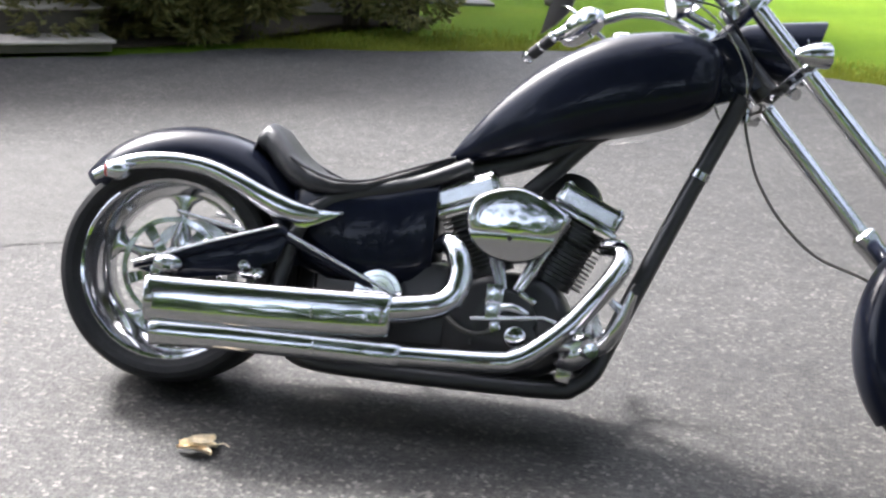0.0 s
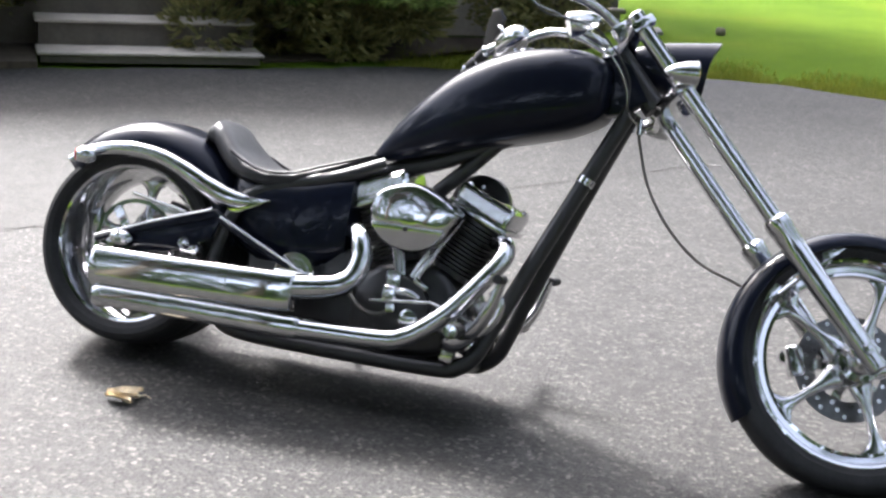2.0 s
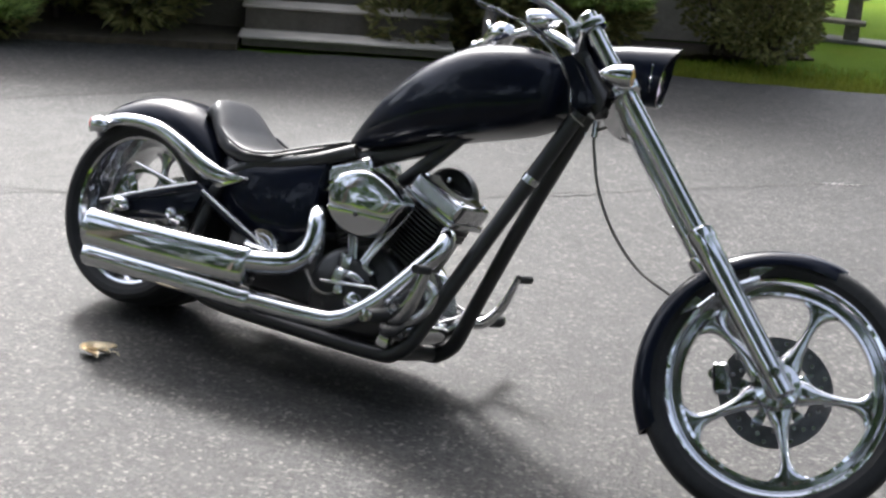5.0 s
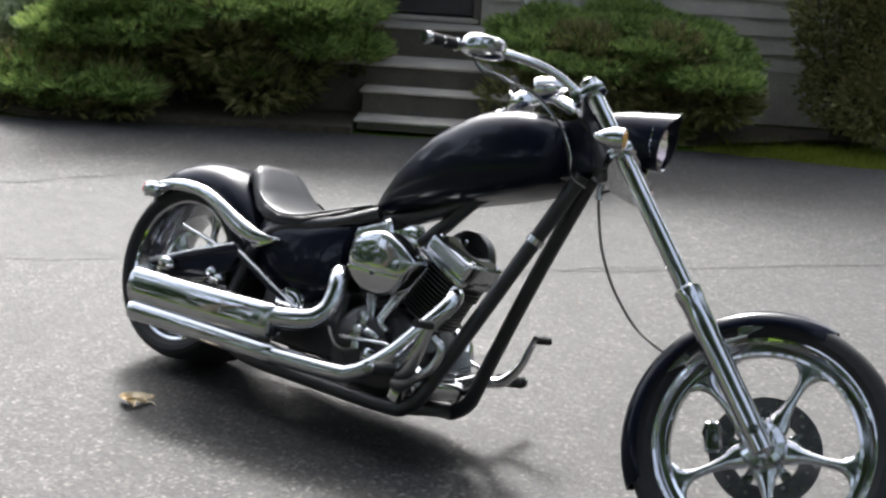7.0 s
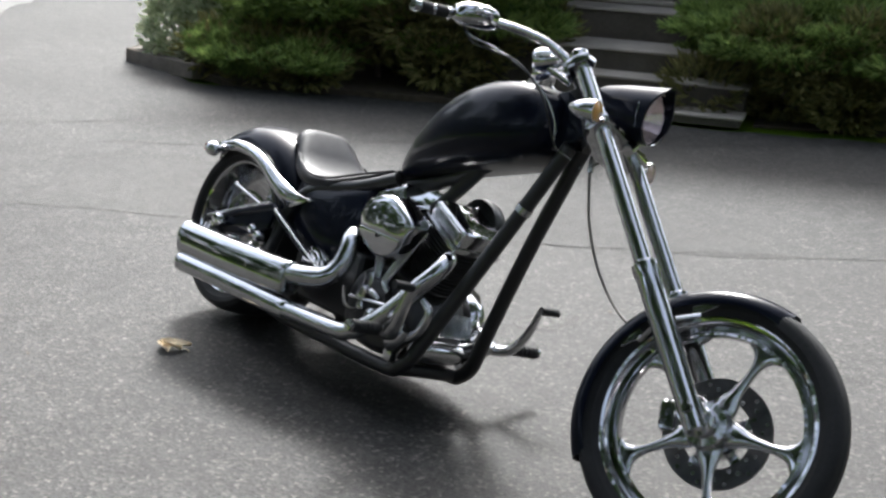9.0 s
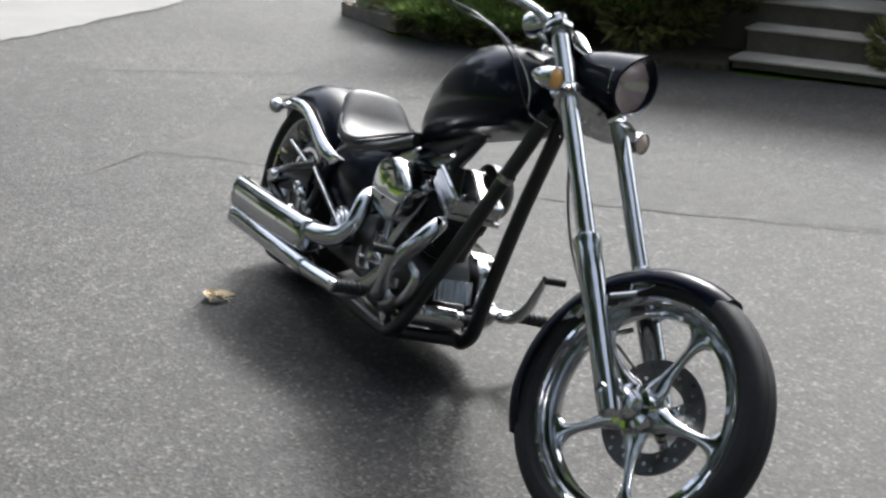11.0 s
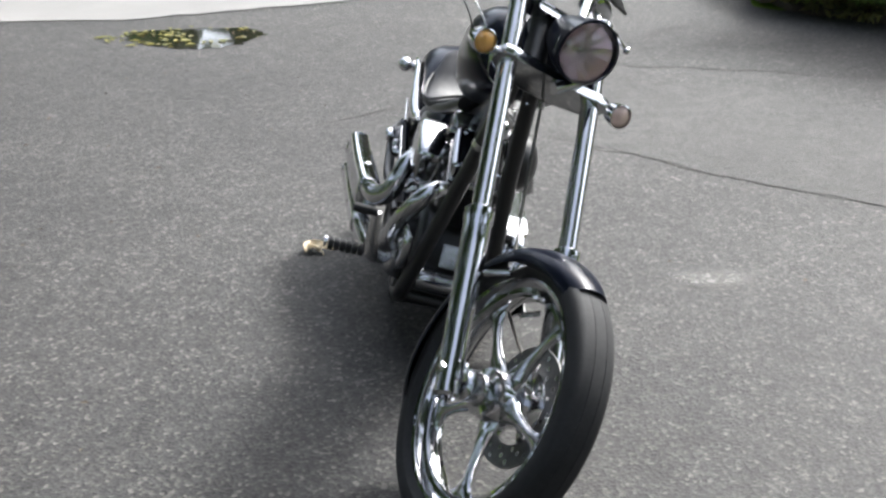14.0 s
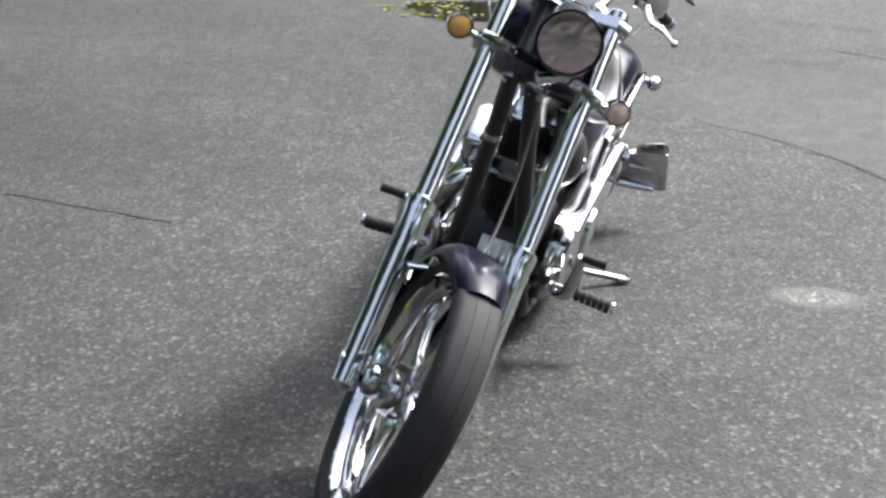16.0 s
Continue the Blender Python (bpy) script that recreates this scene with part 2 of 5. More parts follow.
def smooth_path(pts, n=6):
    """Catmull-Rom points through pts."""
    p = [Vector(q) for q in pts]
    p = [p[0] * 2 - p[1]] + p + [p[-1] * 2 - p[-2]]
    out = []
    for i in range(1, len(p) - 2):
        a, b, c, d = p[i - 1:i + 3]
        for k in range(n):
            t = k / n
            out.append(0.5 * ((2 * b) + (c - a) * t + (2 * a - 5 * b + 4 * c - d) * t * t + (3 * b - a - 3 * c + d) * t ** 3))
    return out + [p[-2]]


def skin(bm, rings, closed=True, caps=True):
    """Faces between rings of points (each ring closed)."""
    rows = [[bm.verts.new(p) for p in r] for r in rings]
    n = len(rows[0])
    for a, b in zip(rows, rows[1:]):
        for i in range(n if closed else n - 1):
            j = (i + 1) % n
            bm.faces.new((a[i], a[j], b[j], b[i]))
    if caps and closed:
        bm.faces.new(rows[0])
        bm.faces.new(rows[-1])
    return rows


def tube(bm, pts, radius, seg=14, smooth=0, flat=1.0, up=None):
    """A round bar along points; radius one number or one per given point."""
    if smooth:
        rr = radius if isinstance(radius, (list, tuple)) else [radius] * len(pts)
        rr = [v.x for v in smooth_path([(r, 0, 0) for r in rr], smooth)]
        pts = smooth_path(pts, smooth)
    else:
        pts = [Vector(p) for p in pts]
        rr = radius if isinstance(radius, (list, tuple)) else [radius] * len(pts)
    rings, prev = [], None
    for i, p in enumerate(pts):
        d = (pts[min(i + 1, len(pts) - 1)] - pts[max(i - 1, 0)]).normalized()
        if prev is None:
            side = d.cross(Vector(up) if up else (V(0, 0, 1) if abs(d.z) < 0.9 else V(1, 0, 0))).normalized()
        else:
            side = (prev - d * prev.dot(d)).normalized()
        prev = side
        top = side.cross(d)
        rings.append([p + (side * math.cos(2 * math.pi * k / seg) + top * math.sin(2 * math.pi * k / seg) * flat) * rr[i] for k in range(seg)])
    skin(bm, rings)
    return bm


def lathe(bm, profile, m, seg=40, caps=False):
    """Turns (radius, along) about the y axis of m."""
    rings = []
    for k in range(seg):
        a = 2 * math.pi * k / seg
        rings.append([m @ V(r * math.cos(a), y, r * math.sin(a)) for r, y in profile])
    rows = [[bm.verts.new(p) for p in r] for r in rings]
    n = len(profile)
    for k in range(seg):
        a, b = rows[k], rows[(k + 1) % seg]
        for i in range(n - 1):
            bm.faces.new((a[i], a[i + 1], b[i + 1], b[i]))
    if caps:
        for i in (0, n - 1):
            bm.faces.new([r[i] for r in rows])
    return bm


def box(bm, size, m, bevel=0.0, seg=2):
    r = bmesh.ops.create_cube(bm, size=1.0)
    vs = r["verts"]
    for v in vs:
        v.co = m @ V(v.co.x * size[0], v.co.y * size[1], v.co.z * size[2])
    if bevel:
        es = list({e for v in vs for e in v.link_edges})
        bmesh.ops.bevel(bm, geom=es, offset=bevel, segments=seg, profile=0.6, affect='EDGES')
    return bm


def ball(bm, size, m, u=16, v=10):
    r = bmesh.ops.create_uvsphere(bm, u_segments=u, v_segments=v, radius=1.0)
    for w in r["verts"]:
        w.co = m @ V(w.co.x * size[0], w.co.y * size[1], w.co.z * size[2])
    return bm


def plate(bm, outline, m, thick, bevel=0.0):
    """An outline of (x, z) points, thick along y of m, with eased edges."""
    a = [bm.verts.new(m @ V(x, -thick / 2, z)) for x, z in outline]
    b = [bm.verts.new(m @ V(x, thick / 2, z)) for x, z in outline]
    n = len(outline)
    fa, fb = bm.faces.new(a), bm.faces.new(b[::-1])
    for i in range(n):
        bm.faces.new((a[i], b[i], b[(i + 1) % n], a[(i + 1) % n]))
    if bevel:
        es = list(fa.edges) + list(fb.edges)
        bmesh.ops.bevel(bm, geom=es, offset=bevel, segments=2, profile=0.6, affect='EDGES')
    return bm


ID = Matrix.Identity(4)

# ---------------------------------------------------------------- ground
HOUSE_O = V(-3.15, 3.95, 0)
HOUSE_D = V(0.783, 0.622, 0).normalized()
HOUSE_N = V(-0.622, 0.783, 0).normalized()
HOUSE = Matrix.Translation(HOUSE_O) @ Matrix((HOUSE_D, HOUSE_N, V(0, 0, 1))).transposed().to_4x4()


def house(s, q, z=0.0):
    return HOUSE @ V(s, q, z)


def sheet(name, outline, z, material, thick=0.0, grid=0, ragged=0.0, seed=3):
    """A flat area with an uneven edge, optionally with a skirt below it."""
    rnd = random.Random(seed)
    pts = []
    for i, p in enumerate(outline):
        q = outline[(i + 1) % len(outline)]
        a, b = V(p[0], p[1], 0), V(q[0], q[1], 0)
        k = max(1, int((b - a).length / 0.12)) if ragged else 1
        for j in range(k):
            c = a.lerp(b, j / k)
            pts.append((c.x + rnd.uniform(-ragged, ragged), c.y + rnd.uniform(-ragged, ragged)))
    bm = bmesh.new()
    top = [bm.verts.new((x, y, z)) for x, y in pts]
    bm.faces.new(top)
    if thick:
        low = [bm.verts.new((x, y, z - thick)) for x, y in pts]
        for i in range(len(pts)):
            j = (i + 1) % len(pts)
            bm.faces.new((top[i], low[i], low[j], top[j]))
    bmesh.ops.triangulate(bm, faces=[f for f in bm.faces if len(f.verts) > 4])
    return mesh_object(name, bm, material)


bm = bmesh.new()
bmesh.ops.create_grid(bm, x_segments=60, y_segments=60, size=400)
for v in bm.verts:
    v.co.z = -0.03
ground = tagged(mesh_object("ground", bm, LAWN), "sunlit green lawn reaching away behind the drive", "lawn", kind="structure")

DRIVE = [(-1.40, 5.42), (-1.0, 5.62), (-0.42, 5.92), (-0.19, 6.09), (0.33, 6.42), (0.88, 6.62), (2.38, 6.3), (6.0, 5.6), (12, 5.0),
         (14, -4.5), (6, -6.0), (-4, -6.5), (-15, -7), (-15.0, 9.0), (-6.05, 3.3), (-5.75, 2.22), (-4.7, 2.2), (-3.12, 3.7), (-2.0, 4.75)]
road = tagged(sheet("road", DRIVE, 0.0, ASPHALT, 0.03, 0, 0.025), "worn grey asphalt driveway with fine aggregate", "driveway", kind="structure")
# far pavement like the asphalt, painted paler for the glare towards the sun
PALE = [(-4.30, -1.95), (-4.72, -1.05), (-5.05, -0.42), (-5.67, 0.25), (-6.35, 0.97), (-7.5, 1.65), (-9.0, 2.45), (-11.3, 4.4), (-14.7, 7.0), (-14.7, -6.7), (-5.2, -5.6), (-4.2, -3.6)]
pavement = tagged(sheet("pavement", PALE, 0.006, CONCRETE_AND_GLARE, 0, 0, 0.03, 5), "paler stretch of pavement beside the asphalt, sun glare put into its colour", "pavement", kind="structure")
STRIP = [(-3.05, 0.8), (-2.86, 1.06), (-2.74, 1.67), (-2.55, 2.2), (-2.35, 2.9), (-2.1, 3.6), (-1.85, 4.15), (-1.55, 4.5), (-1.45, 5.3), (-2.0, 4.72), (-3.1, 3.72), (-4.05, 2.85), (-3.4, 1.89), (-3.55, 1.25)]
tagged(sheet("asphalt_patch", STRIP, 0.003, PATCH, 0, 0, 0.03, 9), "darker coarse asphalt patch before the porch", "asphalt patch", kind="structure")


LANE = [(-1.9, -0.15), (-2.24, 0.22), (-2.57, 0.5), (-2.5, 1.2), (-2.2, 1.85), (-1.3, 2.5), (-0.2, 2.6), (0.3, 2.62), (-0.06, 2.06), (-0.4, 1.6), (-0.75, 1.16), (-0.95, 1.0), (-1.35, 0.5)]
tagged(sheet("asphalt_patch", LANE, 0.002, ASPHALT_PALE, 0, 0, 0.03, 12), "smoother paler lane of older asphalt", "asphalt patch", kind="structure")


def crack(name, pts, width, seed):
    """A thin dark seam, uneven in width, lying in the asphalt."""
    rnd = random.Random(seed)
    p = smooth_path([(x, y, 0) for x, y in pts], 14)
    bm = bmesh.new()
    left, right = [], []
    for i, c in enumerate(p):
        d = (p[min(i + 1, len(p) - 1)] - p[max(0, i - 1)]).normalized()
        s = V(-d.y, d.x, 0)
        o = s * rnd.uniform(-0.012, 0.012)
        w = width * rnd.uniform(0.25, 1.0)
        left.append(bm.verts.new((c + o + s * w) + V(0, 0, 0.004)))
        right.append(bm.verts.new((c + o - s * w) + V(0, 0, 0.004)))
    for i in range(len(p) - 1):
        bm.faces.new((left[i], left[i + 1], right[i + 1], right[i]))
    return tagged(mesh_object(name, bm, CRACK), "dark thin crack running through the grey asphalt", "crack", "cracks in the asphalt", kind="structure")


crack("crack", [(-1.5, 0.55), (-1.2, 0.75), (-0.95, 1.0), (-0.75, 1.16), (-0.4, 1.6), (-0.06, 2.06), (0.2, 2.4), (0.46, 2.9), (0.9, 3.6)], 0.008, 1)
crack("crack", [(0.12, -2.6), (0.215, -2.08), (0.29, -1.7), (0.373, -1.28)], 0.009, 2)
crack("crack", [(-4.25, -0.7), (-3.77, 0.49), (-3.55, 1.2), (-3.35, 1.89), (-3.17, 2.79), (-2.9, 3.3)], 0.010, 3)
crack("crack", [(-2.95, 0.35), (-2.86, 0.47), (-2.6, 0.95), (-2.4, 1.4), (-2.23, 1.81)], 0.007, 4)
crack("crack", [(-4.30, -1.95), (-4.72, -1.05), (-5.05, -0.42), (-5.67, 0.25), (-6.35, 0.97), (-7.5, 1.65), (-9.0, 2.45)], 0.018, 5)
crack("crack", [(-3.57, 1.22), (-3.7, 1.33), (-4.2, 1.75), (-4.65, 2.16)], 0.009, 6)
crack("crack", [(-1.55, -0.5), (-1.92, -0.14), (-2.24, 0.22), (-2.57, 0.5), (-2.9, 0.95)], 0.009, 8)
crack("crack", [(-2.57, 2.13), (-2.35, 2.75), (-1.95, 3.6), (-1.65, 4.36)], 0.012, 7)

# pale scuffs
def scuff(x, y, a, b, turn, seed):
    rnd = random.Random(seed)
    bm = bmesh.new()
    pts = []
    for k in range(22):
        t = 2 * math.pi * k / 22
        r = rnd.uniform(0.75, 1.0)
        px, py = a * r * math.cos(t), b * r * math.sin(t)
        pts.append(bm.verts.new((x + px * math.cos(turn) - py * math.sin(turn), y + px * math.sin(turn) + py * math.cos(turn), 0.004)))
    bm.faces.new(pts)
    return tagged(mesh_object("scuff", bm, CHALK), "pale worn scuff on the asphalt", "scuff mark", kind="structure")


scuff(0.53, 0.98, 0.12, 0.21, 0.2, 1)
scuff(0.95, 3.65, 0.3, 0.02, 0.75, 2)

# puddle
bm = bmesh.new()
rnd = random.Random(8)
pts = []
for k in range(46):
    t = 2 * math.pi * k / 46
    r = 0.88 + 0.12 * math.sin(3 * t + 1) + rnd.uniform(-0.07, 0.07)
    pts.append(bm.verts.new((-3.72 + 0.36 * r * math.cos(t), -1.36 + 0.46 * r * math.sin(t), 0.004)))
bm.faces.new(pts)
water = tagged(mesh_object("puddle", bm, WATER), "shallow puddle of still water on the asphalt", "puddle", kind="structure")

# ---------------------------------------------------------------- motorcycle
BIKE = pose(0, 0, 0, 0, 0, 1.5) @ pose(0, 0, 0, -15.8, 0, 0)
bike = empty("motorcycle", BIKE, "black custom chopper with chrome engine, leaning on its kickstand on asphalt", "motorcycle")

# steered front end: x forward, y to the rider's left, z up along the fork
RAKE, STEER = radians(42.87), radians(23.6)
FORK_U = V(-math.sin(RAKE), 0, math.cos(RAKE))
FORK_V = V(math.cos(RAKE), 0, math.sin(RAKE))
FORK_X = FORK_V * math.cos(STEER) + V(0, 1, 0) * math.sin(STEER)
FORK_Y = V(0, 1, 0) * math.cos(STEER) - FORK_V * math.sin(STEER)
FRONT_AXLE = V(2.08, 0.047, 0.330)
FORK = Matrix.Translation(FRONT_AXLE) @ Matrix((FORK_X, FORK_Y, FORK_U)).transposed().to_4x4()
# the wheel sits a little ahead of the legs; LEVEL has its x running level ahead
FRONT = FORK @ pose(0, 0, 0, 0, 42.87, 0) @ pose(0.015, 0.004, -0.008) @ pose(0, 0, 0, 0, -42.87, 0)
LEVEL = FRONT @ pose(0, 0, 0, 0, 42.87, 0)


def F(x, y, z):
    return FORK @ V(x, y, z)


def wheel(name, m, rim_r, tyre_r, tyre_w, rim_w, spokes, turn, disc_y, disc_r, label, drilled=True, hub_h=0.1):
    """Rim with a part for tyre, hub, disc and each spoke."""
    bm = bmesh.new()
    w = rim_w / 2
    prof = [(rim_r - 0.004, -w), (rim_r + 0.002, -w + 0.002), (rim_r + 0.004, -w + 0.008), (rim_r - 0.004, -w + 0.013),
            (rim_r - 0.012, -w + 0.022), (rim_r - 0.032, -w * 0.45), (rim_r - 0.036, 0), (rim_r - 0.032, w * 0.45), (rim_r - 0.012, w - 0.022),
            (rim_r - 0.004, w - 0.013), (rim_r + 0.004, w - 0.008), (rim_r + 0.002, w - 0.002), (rim_r - 0.004, w),
            (rim_r - 0.011, w - 0.003), (rim_r - 0.017, w - 0.014), (rim_r - 0.022, w - 0.03), (rim_r - 0.042, w * 0.42), (rim_r - 0.046, 0),
            (rim_r - 0.042, -w * 0.42), (rim_r - 0.022, -w + 0.03), (rim_r - 0.017, -w + 0.014), (rim_r - 0.011, -w + 0.003), (rim_r - 0.004, -w)]
    lathe(bm, prof, m, 72)
    rim = part(name, bm, CHROME, bike, label)
    bm = bmesh.new()
    tw, side = tyre_w / 2, tyre_r - rim_r
    prof = [(rim_r - 0.008, -w + 0.004), (rim_r + 0.006, -w - 0.001), (rim_r + side * 0.25, -tw * 0.97), (rim_r + side * 0.5, -tw), (rim_r + side * 0.72, -tw * 0.95), (rim_r + side * 0.88, -tw * 0.78)]
    crown = [(tyre_r - side * 0.09 * abs(u) ** 2.2 - cut, tw * 0.66 * u) for u, cut in ((-1, 0), (-0.75, 0), (-0.48, 0), (-0.46, 0.001), (-0.42, 0.001), (-0.4, 0), (0, 0), (0.4, 0), (0.42, 0.001), (0.46, 0.001), (0.48, 0), (0.75, 0), (1, 0))]
    prof += crown + [(r, -y) for r, y in prof[::-1]]
    lathe(bm, prof, m, 96)
    part("tyre", bm, RUBBER, rim, "black rubber tyre")
    # hub
    bm = bmesh.new()
    h = hub_h
    lathe(bm, [(0.0, -h), (0.022, -h), (0.03, -h + 0.008), (0.034, -h * 0.55), (0.056, -h * 0.48), (0.062, -0.02), (0.062, 0.02), (0.056, h * 0.48), (0.034, h * 0.55), (0.03, h - 0.008), (0.022, h), (0.0, h)], m, 32)
    part("hub", bm, CHROME, rim)
    # spokes: broad at hub and rim, waisted between
    r0, r1 = 0.045, rim_r - 0.036
    for k in range(spokes):
        bm = bmesh.new()
        a = turn + 2 * math.pi * k / spokes
        half = [(r0, 0.034, 0.017), (r0 + 0.03, 0.031, 0.017), (r0 + 0.06, 0.019, 0.015), (r0 + (r1 - r0) * 0.55, 0.0125, 0.0125), (r1 - 0.052, 0.015, 0.012), (r1 - 0.03, 0.025, 0.012), (r1 - 0.014, 0.043, 0.012), (r1 + 0.001, 0.07, 0.011)]
        rot = m @ Matrix.Rotation(-a, 4, 'Y')
        rings = []
        for v in smooth_path(half, 3):
            rings.append([rot @ V(v.x - 0.6 * (v.y * math.cos(w)) ** 2 / r1, v.z * math.sin(w), v.y * math.cos(w)) for w in [2 * math.pi * q / 14 for q in range(14)]])
        skin(bm, rings)
        part("spoke", bm, CHROME, rim)
    # drilled disc with its carrier
    if disc_r:
        inner = disc_r * (0.62 if drilled else 0.9)
        bm = bmesh.new()
        dm = m @ pose(0, disc_y, 0)
        lathe(bm, [(inner, -0.0025), (disc_r, -0.0025), (disc_r, 0.0025), (inner, 0.0025), (inner, -0.0025)], dm, 60)
        part("brake_disc", bm, STEEL_DARK if drilled else CHROME, rim, "drilled steel brake disc" if drilled else "polished brake ring")
        bm = bmesh.new()
        for k in range(36 if drilled else 0):
            a = 2 * math.pi * k / 36
            rr = disc_r * (0.7 + 0.1 * (k % 3))
            for s in (-1, 1):
                lathe(bm, [(0.0, 0.0032 * s), (0.0062, 0.0032 * s), (0.0062, 0.0)], dm @ Matrix.Translation((rr * math.cos(a), 0, rr * math.sin(a))), 8)
        if drilled:
            tagged(part("drill_hole", bm, CHROME_WORN, rim, "bright countersunk holes of the disc"), kind="stuff")
        bm = bmesh.new()
        for k in range(5):
            a = turn + 0.6 + 2 * math.pi * k / 5
            plate(bm, [(0.03, 0.02), (disc_r * 0.45, 0.011), (inner * 1.08, 0.016), (inner * 1.08, -0.016), (disc_r * 0.45, -0.011), (0.03, -0.02)], dm @ Matrix.Rotation(-a, 4, 'Y'), 0.005, 0.001)
        part("disc_carrier", bm, CHROME, rim)
    return rim


REAR = pose(0, 0, 0.317)
wheel("rear_wheel", REAR, 0.236, 0.300, 0.265, 0.232, 5, 0.35, -0.075, 0.135, "wide chrome rear wheel with five spokes and a fat tyre", False, 0.15)
wheel("front_wheel", FRONT, 0.280, 0.345, 0.109, 0.085, 5, 0.59, 0.062, 0.145, "chrome front wheel with five waisted spokes")

# rear fender, a broad arched shell
def fender(name, centre, r, a0, a1, half_w, drop, material, label, m=ID, n=26, thick=0.004, tip=0.6, parent=bike, flare=0.0):
    bm = bmesh.new()
    rings = []
    for i in range(n + 1):
        t = i / n
        a = a0 + (a1 - a0) * t
        hw = half_w * (1 - (1 - tip) * max(0, 1 - t / 0.16) ** 2) * (1 - (1 - tip) * max(0, (t - 0.84) / 0.16) ** 2)
        rr = r + flare * (1 - t) ** 2
        ring = []
        for lay in (0, 1):
            row = []
            for k in range(-7, 8):
                u = k / 7
                x = math.sin(u * math.pi / 2)
                y = hw * x
                d = rr - lay * thick - drop * (1 - math.sqrt(max(0, 1 - min(1, abs(x)) ** 2.6)))
                row.append(m @ V(centre[0] + d * math.cos(a), centre[1] + y * (1 - lay * 0.012), centre[2] + d * math.sin(a)))
            ring += row if lay == 0 else row[::-1]
        rings.append(ring)
    skin(bm, rings)
    return part(name, bm, material, parent, label, 50)


fender("rear_fender", (0.03, 0, 0.318), 0.375, radians(142), radians(8), 0.155, 0.085, PAINT, "glossy blue-black rear fender", n=30, tip=0.75)

# chrome fender struts with their pointed spear
for side, lab in ((-1, "chrome fender strut ending in a pointed spear"), (1, "chrome fender strut ending in a pointed spear")):
    bm = bmesh.new()
    y = side * 0.165
    line = [(-0.20, y * 1.02, 0.535), (-0.13, y * 1.03, 0.572), (-0.03, y * 1.04, 0.592), (0.08, y * 1.04, 0.588), (0.17, y * 1.03, 0.560), (0.25, y, 0.522), (0.32, y * 0.97, 0.497), (0.39, y * 0.93, 0.494), (0.452, y * 0.9, 0.506)]
    tube(bm, line, [0.012, 0.017, 0.02, 0.02, 0.022, 0.028, 0.03, 0.019, 0.002], 16, 5, 0.62, (0, 1, 0))
    plate(bm, [(0.27, 0.515), (0.335, 0.46), (0.36, 0.458), (0.43, 0.49), (0.452, 0.506), (0.38, 0.51)], pose(0, y * 0.95, 0), 0.014, 0.005)
    strut = part("fender_strut", bm, CHROME, bike, lab)
    bm = bmesh.new()
    ball(bm, (0.036, 0.026, 0.026), pose(-0.128, side * 0.205, 0.556))
    tube(bm, [(-0.115, side * 0.16, 0.565), (-0.12, side * 0.2, 0.557)], 0.009, 10)
    sig = part("rear_signal", bm, CHROME, bike, "small chrome bullet turn signal")
    bm = bmesh.new()
    lathe(bm, [(0.0, 0.006), (0.012, 0.005), (0.02, 0.0), (0.021, -0.006)], pose(-0.155, side * 0.205, 0.556, 0, 0, 90), 20)
    part("lens", bm, RED_LENS, sig, "small red lens")

# seat: dished saddle with an upright hip support
bm = bmesh.new()
SEAT = [(0.185, 0.655, 0.085, 0.02), (0.20, 0.70, 0.1, 0.05), (0.222, 0.725, 0.105, 0.09), (0.25, 0.712, 0.118, 0.115), (0.295, 0.662, 0.14, 0.1), (0.35, 0.618, 0.155, 0.075), (0.42, 0.597, 0.158, 0.055),
        (0.50, 0.603, 0.142, 0.05), (0.57, 0.63, 0.112, 0.05), (0.63, 0.655, 0.085, 0.045), (0.69, 0.681, 0.055, 0.035), (0.705, 0.686, 0.04, 0.02)]
rings = []
for x, z, hw, deep in SEAT:
    ring = []
    for k in range(22):
        a = 2 * math.pi * k / 22
        cy, sz = math.cos(a), math.sin(a)
        yy = hw * math.copysign(abs(cy) ** 0.75, cy)
        edge = abs(yy) / hw
        zz = (z - deep / 2) + (deep / 2) * math.copysign(abs(sz) ** 0.7, sz)
        if sz > 0:
            zz -= 0.012 * (1 - edge) * (1 if 0.28 < x < 0.55 else 0.3)
        ring.append(V(x, yy, zz))
    rings.append(ring)
skin(bm, rings)
seat = part("seat", bm, LEATHER, bike, "black leather solo seat with raised hip support", 60)
for s in (-1, 1):
    bm = bmesh.new()
    tube(bm, [(0.30, s * 0.136, 0.636), (0.345, s * 0.15, 0.612), (0.42, s * 0.156, 0.589), (0.50, s * 0.141, 0.595), (0.57, s * 0.112, 0.623), (0.64, s * 0.082, 0.652), (0.7, s * 0.045, 0.678)], 0.0045, 8, 4)
    part("piping", bm, LEATHER, seat)

# fuel tank: stretched, high at the neck and drawn to a point at the seat
TANK = [(0.688, 0.687, 0.676, 0.012), (0.73, 0.744, 0.671, 0.045), (0.80, 0.831, 0.686, 0.085), (0.88, 0.909, 0.708, 0.115), (0.957, 0.967, 0.731, 0.135), (1.066, 1.021, 0.763, 0.150), (1.165, 1.043, 0.790, 0.152),
        (1.24, 1.048, 0.812, 0.145), (1.295, 1.040, 0.836, 0.132), (1.335, 1.020, 0.862, 0.112), (1.352, 0.992, 0.895, 0.085)]
fine = [smooth_path([(a, b, 0) for a, b in zip([r[0] for r in TANK], [r[i] for r in TANK])], 3) for i in (1, 2, 3)]
bm = bmesh.new()
